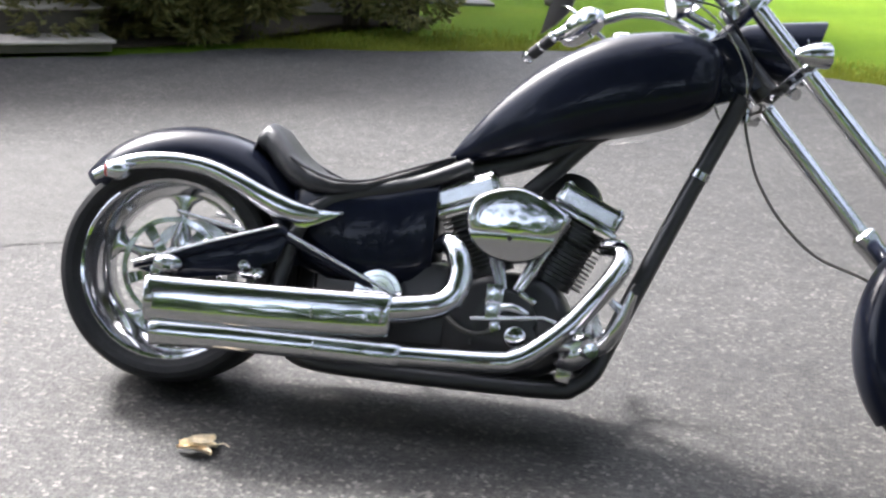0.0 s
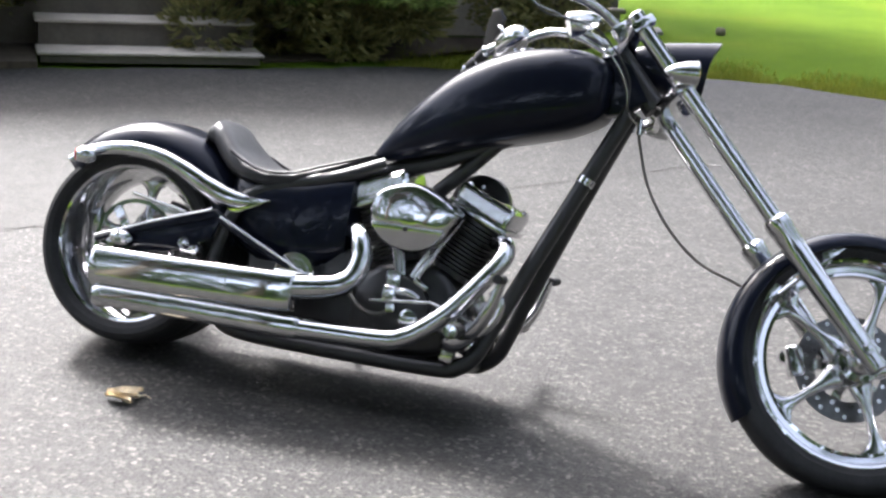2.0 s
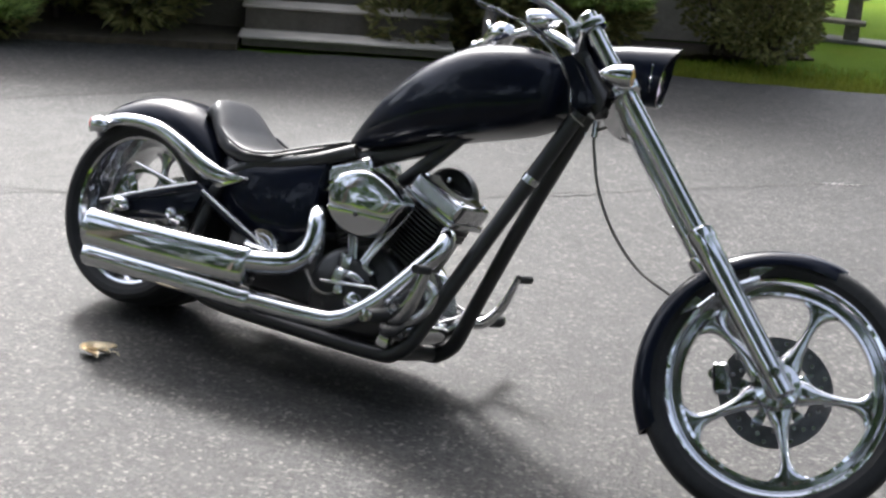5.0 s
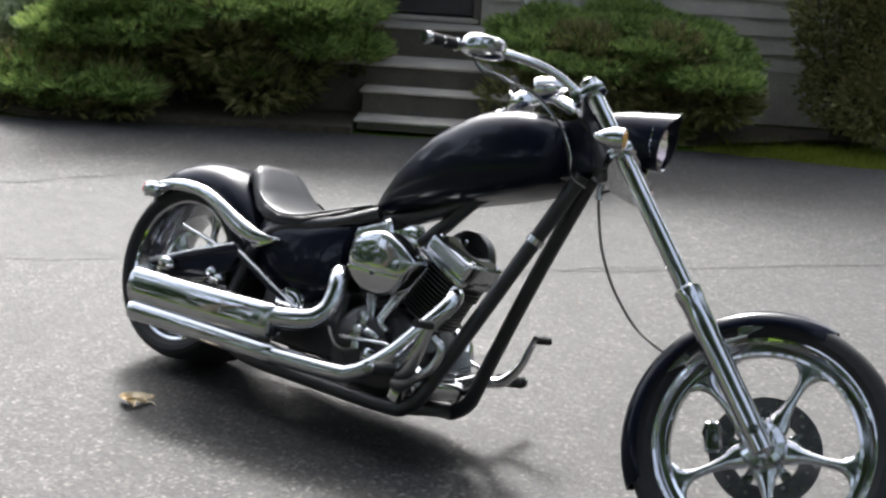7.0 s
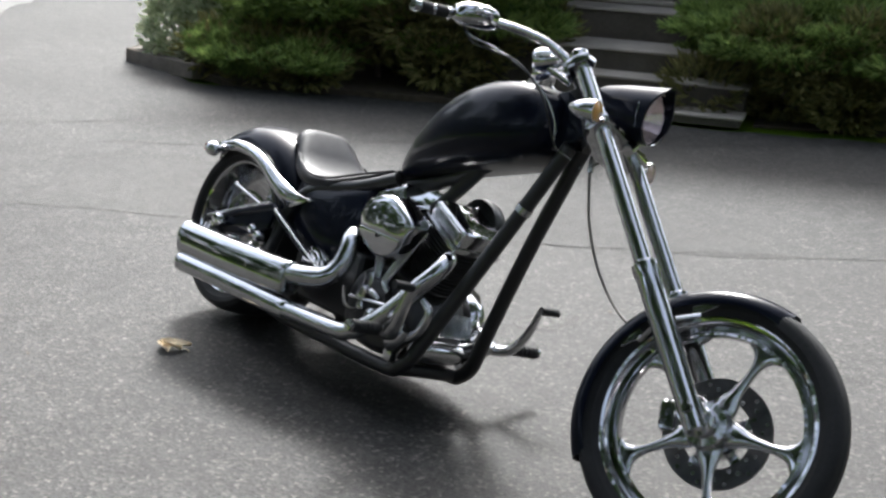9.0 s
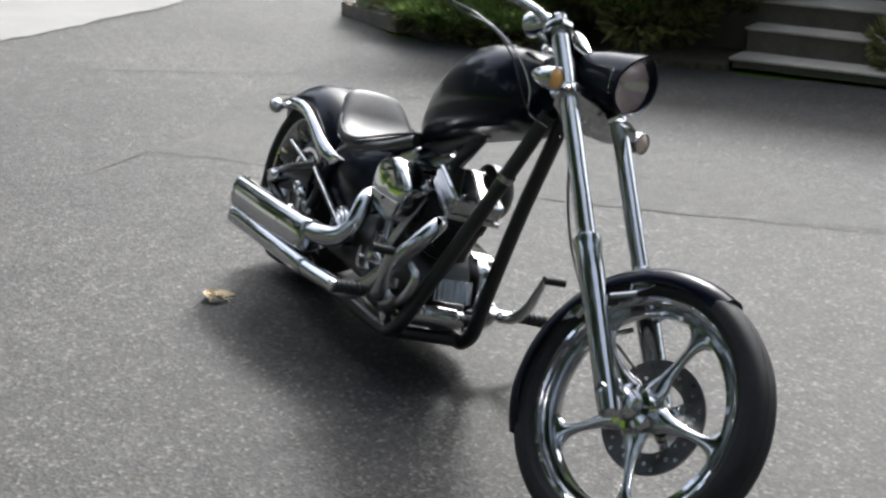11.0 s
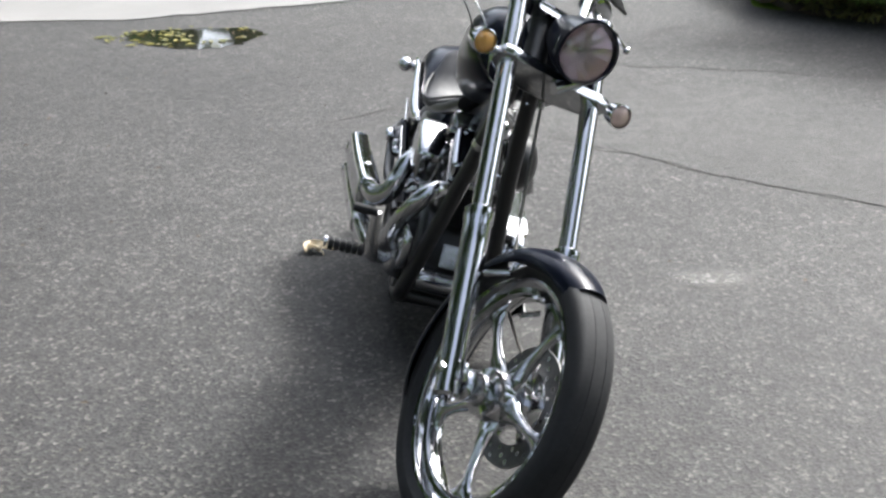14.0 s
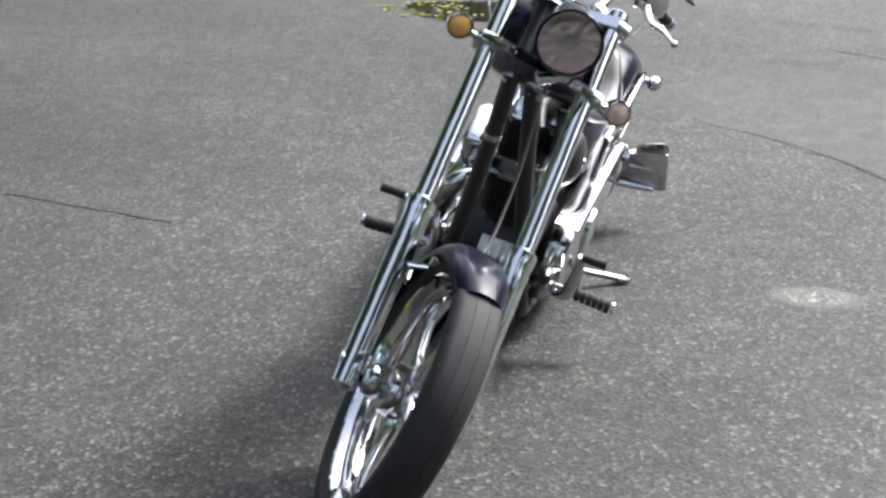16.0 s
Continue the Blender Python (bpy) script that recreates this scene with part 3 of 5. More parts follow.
rings = []
for top, low, wid in zip(*fine):
    ring = []
    zc, hz = (top.y + low.y) / 2, (top.y - low.y) / 2
    for k in range(32):
        a = 2 * math.pi * k / 32
        c, s = math.cos(a), math.sin(a)
        yy = wid.y * math.copysign(abs(c) ** 0.4, c) * (1.0 - 0.2 * max(0, s) ** 1.3 + 0.03 * min(0, s))
        zz = zc - hz * 0.14 + hz * (1.12 if s > 0 else 0.88) * math.copysign(abs(s) ** (0.55 if s > 0 else 0.85), s)
        ring.append(V(top.x, yy, zz))
    rings.append(ring)
skin(bm, rings)
tank = part("fuel_tank", bm, PAINT, bike, "glossy blue-black stretched fuel tank", 60)
bm = bmesh.new()
lathe(bm, [(0.0, 0.018), (0.02, 0.017), (0.03, 0.012), (0.034, 0.0), (0.034, -0.02)], pose(1.1, 0.0, 1.022, -90, 0, 0) @ pose(0, 0, 0, 180, 0, 0), 28)
part("tank_cap", bm, CHROME, tank, "round chrome filler cap")

# frame
def bar(name, pts, r, mat=BLACK_METAL, smooth=0, label="", parent=bike, seg=16, flat=1.0):
    bm = bmesh.new()
    tube(bm, pts, r, seg, smooth, flat)
    return part(name, bm, mat, parent, label)


for s in (-1, 1):
    bar("down_tube", [(1.412, s * 0.026, 0.90), (1.370, s * 0.036, 0.80), (1.285, s * 0.058, 0.60), (1.187, s * 0.092, 0.36), (1.13, s * 0.116, 0.215), (1.11, s * 0.123, 0.172), (1.072, s * 0.125, 0.137), (1.01, s * 0.125, 0.122), (0.7, s * 0.13, 0.118), (0.42, s * 0.15, 0.125), (0.33, s * 0.15, 0.16)], 0.0225, BLACK_METAL, 5, "black frame down tube")
    bar("upper_rail", [(0.75, s * 0.06, 0.66), (0.62, s * 0.1, 0.60), (0.42, s * 0.125, 0.54), (0.34, s * 0.14, 0.46), (0.3, s * 0.15, 0.3)], 0.02, BLACK_METAL, 5)
    if s < 0:
        bar("frame_clamp", [(1.321, s * 0.048, 0.684), (1.329, s * 0.046, 0.702)], 0.0255, CHROME_WORN, 0, "bright clamp ring on the down tube")
    # swingarm triangle
    bm = bmesh.new()
    y = s * 0.185
    tube(bm, [(-0.065, y, 0.318), (0.12, y, 0.385), (0.31, y * 0.98, 0.447), (0.33, y * 0.96, 0.43), (0.48, y * 0.9, 0.36), (0.66, y * 0.8, 0.28)], [0.006, 0.012, 0.014, 0.014, 0.012, 0.01], 12, 0, 1.0)
    plate(bm, [(-0.06, 0.312), (0.30, 0.443), (0.325, 0.43), (0.30, 0.37), (0.18, 0.32), (0.04, 0.296)], pose(0, y * 0.97, 0), 0.016, 0.004)
    part("swingarm", bm, PAINT, bike, "black swingarm triangle with polished edge")
    bar("swingarm_edge", [(-0.065, y * 1.06, 0.328), (0.12, y * 1.05, 0.398), (0.30, y * 1.05, 0.458)], 0.0045, CHROME)
    bar("swingarm_edge", [(0.325, y * 1.03, 0.44), (0.48, y * 0.97, 0.372), (0.64, y * 0.88, 0.3)], 0.0045, CHROME)
    bar("swingarm_edge", [(0.03, y * 0.95, 0.468), (0.12, y * 0.95, 0.452), (0.21, y * 0.95, 0.436)], 0.0055, CHROME)
    bar("lower_swingarm", [(-0.02, y, 0.30), (0.2, y, 0.24), (0.5, s * 0.15, 0.2)], 0.018, BLACK_METAL)
bar("backbone", [(1.36, 0, 1.0), (1.2, 0, 0.86), (0.95, 0, 0.72), (0.78, 0, 0.655), (0.62, 0, 0.6)], 0.026, BLACK_METAL, 5)
bar("top_motor_mount", [(1.09, 0, 0.81), (0.97, 0, 0.68), (0.89, 0, 0.60)], 0.022, BLACK_METAL)
STEM_LO, STEM_HI = F(-0.06, -0.02, 0.84), F(-0.06, -0.02, 1.02)
bar("steering_head", [STEM_LO, STEM_HI], 0.034, BLACK_METAL)
bm = bmesh.new()
plate(bm, [(1.29, 0.86), (1.39, 0.89), (1.46, 0.93), (1.40, 1.02), (1.35, 1.05), (1.30, 1.03)], ID, 0.07, 0.012)
part("neck_gusset", bm, PAINT, bike)
bar("cross_member", [(1.05, -0.12, 0.13), (1.05, 0.12, 0.13)], 0.02, BLACK_METAL)
bar("rear_axle", [(0, -0.2, 0.318), (0, 0.2, 0.318)], 0.014, CHROME)
for s in (-1, 1):
    bm = bmesh.new()
    lathe(bm, [(0, 0.012 * s), (0.016, 0.01 * s), (0.022, 0), (0.022, -0.02 * s)], pose(0, s * 0.2, 0.318), 6)
    part("axle_nut", bm, CHROME, bike)

# oil tank and side panel below the seat
bm = bmesh.new()
rings = []
for x, z0, z1, hw in ((0.30, 0.42, 0.56, 0.10), (0.34, 0.36, 0.585, 0.135), (0.42, 0.33, 0.575, 0.148), (0.54, 0.33, 0.585, 0.145), (0.63, 0.34, 0.61, 0.13), (0.68, 0.37, 0.62, 0.11)):
    ring = []
    for k in range(24):
        a = 2 * math.pi * k / 24
        c, s = math.cos(a), math.sin(a)
        ring.append(V(x, hw * math.copysign(abs(c) ** 0.4, c), (z0 + z1) / 2 + (z1 - z0) / 2 * math.copysign(abs(s) ** 0.5, s)))
    rings.append(ring)
skin(bm, rings)
part("oil_tank", bm, PAINT, bike, "glossy black oil tank below the seat", 60)

# engine
bm = bmesh.new()
rings = []
for y, k in ((-0.115, 0.82), (-0.105, 0.95), (-0.09, 1.0), (0.09, 1.0), (0.105, 0.95), (0.115, 0.82)):
    prof = [(0.72, 0.20), (0.78, 0.15), (0.92, 0.14), (1.02, 0.17), (1.06, 0.25), (1.03, 0.33), (0.98, 0.385), (0.90, 0.40), (0.82, 0.39), (0.76, 0.36), (0.72, 0.30)]
    rings.append([V(0.89 + (x - 0.89) * k, y, 0.27 + (z - 0.27) * k) for x, z in [(p.x, p.y) for p in smooth_path([(a, b, 0) for a, b in prof + prof[:1]], 3)[:-1]]])
skin(bm, rings)
case = part("crankcase", bm, BLACK_METAL, bike, "black crankcase", 40)
bm = bmesh.new()
prof = [(0.80, 0.215), (0.86, 0.19), (0.94, 0.205), (0.965, 0.26), (0.955, 0.31), (0.915, 0.355), (0.845, 0.35), (0.81, 0.29)]
prof = [(p.x, p.y) for p in smooth_path([(a, b, 0) for a, b in prof + prof[:1]], 4)[:-1]]
plate(bm, prof, pose(0, -0.122, 0), 0.045, 0.012)
part("cam_cover", bm, BLACK_METAL, case, "black cam cover")
bm = bmesh.new()
lathe(bm, [(0.0, -0.012), (0.02, -0.011), (0.027, -0.007), (0.03, 0.0)], pose(0.915, -0.15, 0.245), 32)
part("points_cover", bm, CHROME, case, "round domed chrome cover")


def cylinder(base, lean_deg, name):
    """One finned barrel with its head and rocker box, leaning fore or aft."""
    m = Matrix.Translation(base) @ Matrix.Rotation(radians(lean_deg), 4, 'Y')
    bm = bmesh.new()
    sq = lambda h, r, p=0.62: [m @ V(r * math.copysign(abs(math.cos(2 * math.pi * k / 28)) ** p, math.cos(2 * math.pi * k / 28)), r * 0.98 * math.copysign(abs(math.sin(2 * math.pi * k / 28)) ** p, math.sin(2 * math.pi * k / 28)), h) for k in range(28)]
    rings = [sq(0.0, 0.058)]
    for f in range(9):
        h = 0.018 + f * 0.0118
        rings += [sq(h, 0.058), sq(h + 0.0005, 0.082), sq(h + 0.0038, 0.082), sq(h + 0.0043, 0.058)]
    rings += [sq(0.128, 0.06)]
    skin(bm, rings)
    barrel = part(name, bm, BLACK_METAL, bike, "black finned engine cylinder", 30)
    bm = bmesh.new()
    rings = []
    for f in range(4):
        h = 0.128 + f * 0.0125
        rings += [sq(h, 0.066), sq(h + 0.0005, 0.088), sq(h + 0.0048, 0.088), sq(h + 0.0053, 0.066)]
    skin(bm, rings)
    part("cylinder_head", bm, BLACK_METAL, barrel, "", 30)
    bm = bmesh.new()
    box(bm, (0.188, 0.178, 0.016), m @ pose(0, 0, 0.186), 0.003)
    box(bm, (0.178, 0.168, 0.058), m @ pose(0, 0, 0.221), 0.014, 3)
    part("rocker_box", bm, CHROME, barrel, "chrome rocker box")
    for sd in (-1, 1):
        bm = bmesh.new()
        box(bm, (0.142, 0.006, 0.034), m @ pose(0, sd * 0.0835, 0.221), 0.002, 1)
        part("rocker_panel", bm, CHROME_WORN, barrel, "inset panel on the rocker box")
    for dx in (-0.072, 0.072):
        for dy in (-0.06, 0.06):
            bm = bmesh.new()
            lathe(bm, [(0, 0.006), (0.006, 0.005), (0.007, 0)], m @ pose(dx, dy, 0.250, 90, 0, 0), 8)
            part("head_bolt", bm, CHROME, barrel)
    return m


CYL_R = cylinder((0.830, 0, 0.39), -22, "rear_cylinder")
CYL_F = cylinder((0.974, 0, 0.383), 23.5, "front_cylinder")
for m, xs in ((CYL_R, (0.028, 0.062)), (CYL_F, (-0.062, -0.028))):
    for i, x in enumerate(xs):
        top = m @ V(x * 0.9, -0.105, 0.165)
        foot = V(0.888 + x * 0.35 + (-0.036 if m is CYL_R else 0.036), -0.128, 0.36)
        bm = bmesh.new()
        tube(bm, [foot, foot.lerp(top, 0.35), foot.lerp(top, 0.36), foot.lerp(top, 0.97)], [0.0095, 0.0095, 0.0065, 0.0065], 12)
        part("pushrod_tube", bm, CHROME, bike, "thin chrome pushrod tube")
# lifter blocks
for x, w, h, a in ((0.853, 0.046, 0.055, 0), (0.935, 0.05, 0.018, 28)):
    bm = bmesh.new()
    box(bm, (w, 0.036, h), pose(x, -0.13, 0.345, 0, a, 0), 0.007)
    part("lifter_block", bm, CHROME, bike)
bm = bmesh.new()
box(bm, (0.044, 0.034, 0.05), pose(0.853, -0.15, 0.305, 0, 4, 0), 0.012, 3)
box(bm, (0.03, 0.03, 0.03), pose(0.862, -0.152, 0.268, 0, -12, 0), 0.009, 3)
tube(bm, [(0.875, -0.155, 0.315), (0.905, -0.16, 0.318), (0.94, -0.155, 0.305)], [0.011, 0.012, 0.008], 12, 4)
part("oil_pump", bm, CHROME, bike, "small chrome oil pump with its feed pipe")
bar("oil_line", [(0.862, -0.15, 0.265), (0.83, -0.16, 0.245), (0.78, -0.155, 0.25), (0.72, -0.13, 0.29)], 0.006, CABLE, 4)

# air cleaner: a teardrop shell
bm = bmesh.new()
prof = [(0.768, 0.530), (0.782, 0.575), (0.83, 0.602), (0.885, 0.610), (0.94, 0.592), (0.985, 0.567), (1.002, 0.545), (0.985, 0.51), (0.955, 0.462), (0.915, 0.438), (0.87, 0.433), (0.815, 0.448), (0.78, 0.487)]
sm = smooth_path([(a, 0, b) for a, b in prof + prof[:1]], 4)[:-1]
c0 = V(0.878, 0, 0.524)
rings = []
for y, k in ((-0.10, 0.78), (-0.105, 0.97), (-0.115, 1.0), (-0.160, 1.0), (-0.169, 0.985), (-0.175, 0.955), (-0.178, 0.92), (-0.18, 0.86), (-0.182, 0.7), (-0.1832, 0.45), (-0.1837, 0.15)):
    ring = []
    for p in sm:
        z = c0.z + (p.z - c0.z) * k * 1.07
        # the face breaks along a level crease, its lower half cut back
        cut = max(0.0, 0.505 - z) * 0.32 if y < -0.16 else 0.0
        ring.append(V(c0.x + 0.006 + (p.x - c0.x) * k * 1.1, y + cut, z))
    rings.append(ring)
skin(bm, rings)
air = part("air_cleaner", bm, CHROME, bike, "chrome teardrop air cleaner cover", 20)
low = [(c0.x + 0.006 + (p.x - c0.x) * 1.04, c0.z + (p.z - c0.z) * 1.01) for p in sm]
low = [(x - 0.878, z - 0.505) for x, z in low if z < 0.505]
bm = bmesh.new()
plate(bm, low, pose(0.878, -0.1815, 0.505, 13, 0, 0), 0.006, 0.0015)
part("cover_panel", bm, CHROME, air, "cut-back lower face of the cover")
bm = bmesh.new()
lathe(bm, [(0, -0.004), (0.006, -0.003), (0.007, 0)], pose(0.878, -0.183, 0.488), 12)
part("cover_screw", bm, BLACK_METAL, air)
# carburettor
bm = bmesh.new()
tube(bm, [(0.89, -0.10, 0.535), (0.89, 0.0, 0.53)], 0.035, 18)
box(bm, (0.06, 0.05, 0.07), pose(0.89, -0.055, 0.49), 0.01)
part("carburettor", bm, ALUMINIUM, bike)

# exhaust: two header pipes, each with a wide chrome shield and muffler
EX = [("upper_exhaust", [(0.70, -0.10, 0.45), (0.725, -0.145, 0.462), (0.752, -0.175, 0.44), (0.768, -0.19, 0.395), (0.762, -0.205, 0.345), (0.735, -0.225, 0.312), (0.68, -0.245, 0.296), (0.60, -0.26, 0.284)],
       [0.022, 0.026, 0.029, 0.030, 0.031, 0.032, 0.033, 0.034], [(0.62, -0.256, 0.276), (0.585, -0.262, 0.268), (0.30, -0.283, 0.258), (0.025, -0.298, 0.252)], [0.033, 0.0385, 0.0395, 0.0395], 1.42),
      ("lower_exhaust", [(1.11, -0.08, 0.49), (1.148, -0.115, 0.487), (1.157, -0.148, 0.452), (1.12, -0.175, 0.387), (1.046, -0.197, 0.29), (0.975, -0.213, 0.225), (0.93, -0.222, 0.198), (0.87, -0.232, 0.184), (0.62, -0.26, 0.176)],
       [0.022, 0.025, 0.026, 0.0265, 0.027, 0.027, 0.0275, 0.028, 0.029], [(0.65, -0.257, 0.177), (0.61, -0.262, 0.176), (0.3, -0.286, 0.176), (0.045, -0.302, 0.172)], [0.029, 0.0325, 0.033, 0.033], 1.0)]
for nm, pts, rad, mpts, mrad, tall in EX:
    bm = bmesh.new()
    tube(bm, pts, rad, 22, 6)
    pipe = part(nm, bm, CHROME, bike, "swept chrome exhaust pipe with long muffler", 60)
    bm = bmesh.new()
    fl = 2.6 if tall > 1 else 2.0
    line = smooth_path(mpts, 5)
    size = [v.x for v in smooth_path([(q, 0, 0) for q in mrad], 5)]
    rings = []
    for p, q in zip(line, size):
        rings.append([p + V(0, -q * math.copysign(abs(math.cos(w)) ** (1.25 / fl), math.cos(w)), q * tall * math.copysign(abs(math.sin(w)) ** (2 / fl), math.sin(w))) for w in [2 * math.pi * k / 36 for k in range(36)]])
    skin(bm, rings)
    part("muffler", bm, CHROME, pipe, "long chrome muffler", 60)
    e, b4 = Vector(mpts[-1]), Vector(mpts[-2])
    q = (e - b4).normalized().to_track_quat('Y', 'Z').to_matrix().to_4x4() @ Matrix.Diagonal((1, 1, tall, 1))
    r = mrad[-1]
    bm = bmesh.new()
    lathe(bm, [(r - 0.006, -0.02), (r - 0.006, 0.008), (r + 0.001, 0.01), (r + 0.0025, 0.004), (r + 0.0025, -0.012), (r, -0.014)], Matrix.Translation(e) @ q, 30)
    part("tip_ring", bm, CHROME, pipe)
    bm = bmesh.new()
    lathe(bm, [(0.0, 0.003), (r - 0.005, 0.003)], Matrix.Translation(e) @ q, 24)
    part("tip_bore", bm, BLACK_METAL, pipe, "dark muffler bore")
    bm = bmesh.new()
    c, rr = Vector(mpts[1]).lerp(Vector(mpts[2]), 0.55), mrad[2] + 0.0005
    lathe(bm, [(rr - 0.004, -0.004), (rr, -0.004), (rr + 0.0015, 0), (rr, 0.004), (rr - 0.004, 0.004)], Matrix.Translation(c) @ q, 30)
    part("shield_seam", bm, CHROME_WORN, pipe)

# transmission, primary and belt side
bm = bmesh.new()
box(bm, (0.36, 0.21, 0.22), pose(0.56, 0, 0.295), 0.03, 3)
gear = part("gearbox", bm, BLACK_METAL, bike, "black gearbox")
bm = bmesh.new()
lathe(bm, [(0.0, -0.03), (0.03, -0.03), (0.032, -0.024), (0.045, -0.024), (0.047, -0.018), (0.06, -0.018), (0.064, -0.005), (0.066, 0.03)], pose(0.56, -0.14, 0.315), 36)
part("gearbox_cover", bm, CHROME, gear, "ribbed round chrome gearbox cover")
bm = bmesh.new()
prof = [(0.20, 0.37), (0.29, 0.29), (0.48, 0.205), (0.65, 0.17), (0.85, 0.16), (0.98, 0.18), (1.04, 0.25), (1.02, 0.34), (0.94, 0.385), (0.78, 0.40), (0.5, 0.43), (0.27, 0.455)]
prof = [(p.x, p.y) for p in smooth_path([(a, b, 0) for a, b in prof + prof[:1]], 4)[:-1]]
plate(bm, prof, pose(0, 0.17, 0), 0.07, 0.03)
part("primary_cover", bm, CHROME, bike, "long chrome primary and belt cover")
bm = bmesh.new()
lathe(bm, [(0.0, 0.02), (0.05, 0.018), (0.075, 0.01), (0.08, 0.0)], pose(0.67, 0.205, 0.27), 32)
part("derby_cover", bm, CHROME, bike, "round chrome derby cover")
bm = bmesh.new()
box(bm, (0.065, 0.05, 0.06), pose(0.235, -0.155, 0.345), 0.016, 3)
lathe(bm, [(0.0, -0.02), (0.012, -0.018), (0.019, -0.008), (0.02, 0.01)], pose(0.22, -0.18, 0.35), 20)
lathe(bm, [(0.0, -0.02), (0.012, -0.018), (0.019, -0.008), (0.02, 0.01)], pose(0.26, -0.18, 0.335), 20)
part("rear_caliper", bm, CHROME, bike, "chrome rear brake caliper")
bm = bmesh.new()
lathe(bm, [(0.10, -0.012), (0.128, -0.012), (0.13, 0), (0.128, 0.012), (0.10, 0.012), (0.10, -0.012)], pose(0, 0.12, 0.318), 56)
part("drive_pulley", bm, ALUMINIUM, bike)
bar("drive_belt", [(0.0, 0.12, 0.447), (0.3, 0.125, 0.40), (0.62, 0.13, 0.33)], 0.012, RUBBER)

# rounded black horn cover on the far side of the cylinders
bm = bmesh.new()
lathe(bm, [(0.0, 0.066), (0.036, 0.062), (0.066, 0.048), (0.085, 0.024), (0.092, 0.0), (0.089, -0.02), (0.07, -0.03), (0.0, -0.03)], pose(1.0, 0.10, 0.585, 0, 0, 0), 36)
horn = part("horn_cover", bm, BLACK_METAL, bike, "rounded black horn cover", 50)
bm = bmesh.new()
lathe(bm, [(0.0, 0.068), (0.012, 0.067), (0.016, 0.06), (0.016, 0.05)], pose(1.0, 0.10, 0.585), 20)
part("horn_badge", bm, CHROME, horn)

# oil filter across the front of the frame, regulator above it, axle cover
bm = bmesh.new()
lathe(bm, [(0.0, -0.10), (0.02, -0.099), (0.033, -0.09), (0.036, -0.075), (0.036, 0.06), (0.03, 0.066), (0.03, 0.085), (0.0, 0.086)], pose(1.075, 0.0, 0.20), 30)
part("oil_filter", bm, CHROME, bike, "chrome oil filter across the frame")
reg = bmesh.new()
box(reg, (0.03, 0.12, 0.07), pose(1.085, 0.02, 0.285, 0, -22, 0), 0.006)
regulator = part("regulator", reg, ALUMINIUM, bike, "finned regulator between the down tubes")
for k in range(7):
    bm = bmesh.new()
    box(bm, (0.02, 0.004, 0.066), pose(1.106, -0.034 + 0.018 * k, 0.293, 0, -22, 0), 0.001, 1)
    part("fin", bm, ALUMINIUM, regulator)
bm = bmesh.new()
lathe(bm, [(0.0, -0.02), (0.02, -0.019), (0.03, -0.012), (0.032, 0.0), (0.032, 0.02)], pose(0.03, -0.2, 0.335) @ Matrix.Diagonal((1.25, 1, 0.7, 1)), 28)
part("axle_cover", bm, CHROME, bike, "oval chrome axle cover")

# forward controls, one on each side
for s in (-1, 1):
    bm = bmesh.new()
    tube(bm, [(1.035, s * 0.13, 0.2), (1.06, s * 0.155, 0.212), (1.09, s * 0.165, 0.235), (1.11, s * 0.165, 0.262)], [0.03, 0.034, 0.03, 0.02], 16, 4)
    box(bm, (0.04, 0.03, 0.07), pose(1.045, s * 0.142, 0.182, 0, 10, 0), 0.01)
    tube(bm, [(1.075, s * 0.15, 0.235), (1.075, s * 0.19, 0.235)], 0.02, 16)
    mount = part("control_mount", bm, CHROME, bike, "polished forward control bracket")
    bm = bmesh.new()
    tube(bm, [(1.09, s * 0.16, 0.245), (1.10, s * 0.25, 0.248)], 0.012, 14)
    peg = part("foot_peg", bm, CHROME, bike, "chrome foot peg with ribbed black rubber")
    for k in range(6):
        bm = bmesh.new()
        lathe(bm, [(0.010, -0.008), (0.0185, -0.007), (0.0195, 0), (0.0185, 0.007), (0.010, 0.008)], pose(1.1 + 0.002 * k, s * (0.268 + 0.0175 * k), 0.249), 18)
        part("rubber_ring", bm, RUBBER, peg)
    bm = bmesh.new()
    lathe(bm, [(0.0, 0.005 * s), (0.017, 0.004 * s), (0.0175, -0.004 * s), (0.0, -0.005 * s)], pose(1.11, s * 0.372, 0.25), 18)
    part("end_cap", bm, CHROME, peg)
    bm = bmesh.new()
    tube(bm, [(1.09, s * 0.21, 0.235), (1.13, s * 0.235, 0.25), (1.165, s * 0.25, 0.30), (1.185, s * 0.255, 0.36), (1.195, s * 0.258, 0.40)], [0.025, 0.025, 0.021, 0.017, 0.014], 12, 5, 0.7)
    lever = part("pedal_lever", bm, CHROME, bike, "curved chrome pedal lever")
    bm = bmesh.new()
    tube(bm, [(1.197, s * 0.255, 0.398), (1.2, s * 0.325, 0.4)], 0.0125, 14)
    part("lever_peg", bm, RUBBER, lever, "black rubber lever peg")
    bar("control_rod", [(1.10, s * 0.17, 0.27), (0.98, s * 0.165, 0.30), (0.80, s * 0.16, 0.28)], 0.006, CHROME)
bm = bmesh.new()
tube(bm, [(1.14, -0.16, 0.36), (1.17, -0.15, 0.33), (1.15, -0.15, 0.27), (1.10, -0.15, 0.23), (1.05, -0.15, 0.22)], [0.010, 0.013, 0.015, 0.016, 0.014], 12, 5)
part("brake_arm", bm, CHROME, bike)
bm = bmesh.new()
tube(bm, [(1.0, -0.16, 0.245), (1.08, -0.165, 0.235)], 0.022, 18)
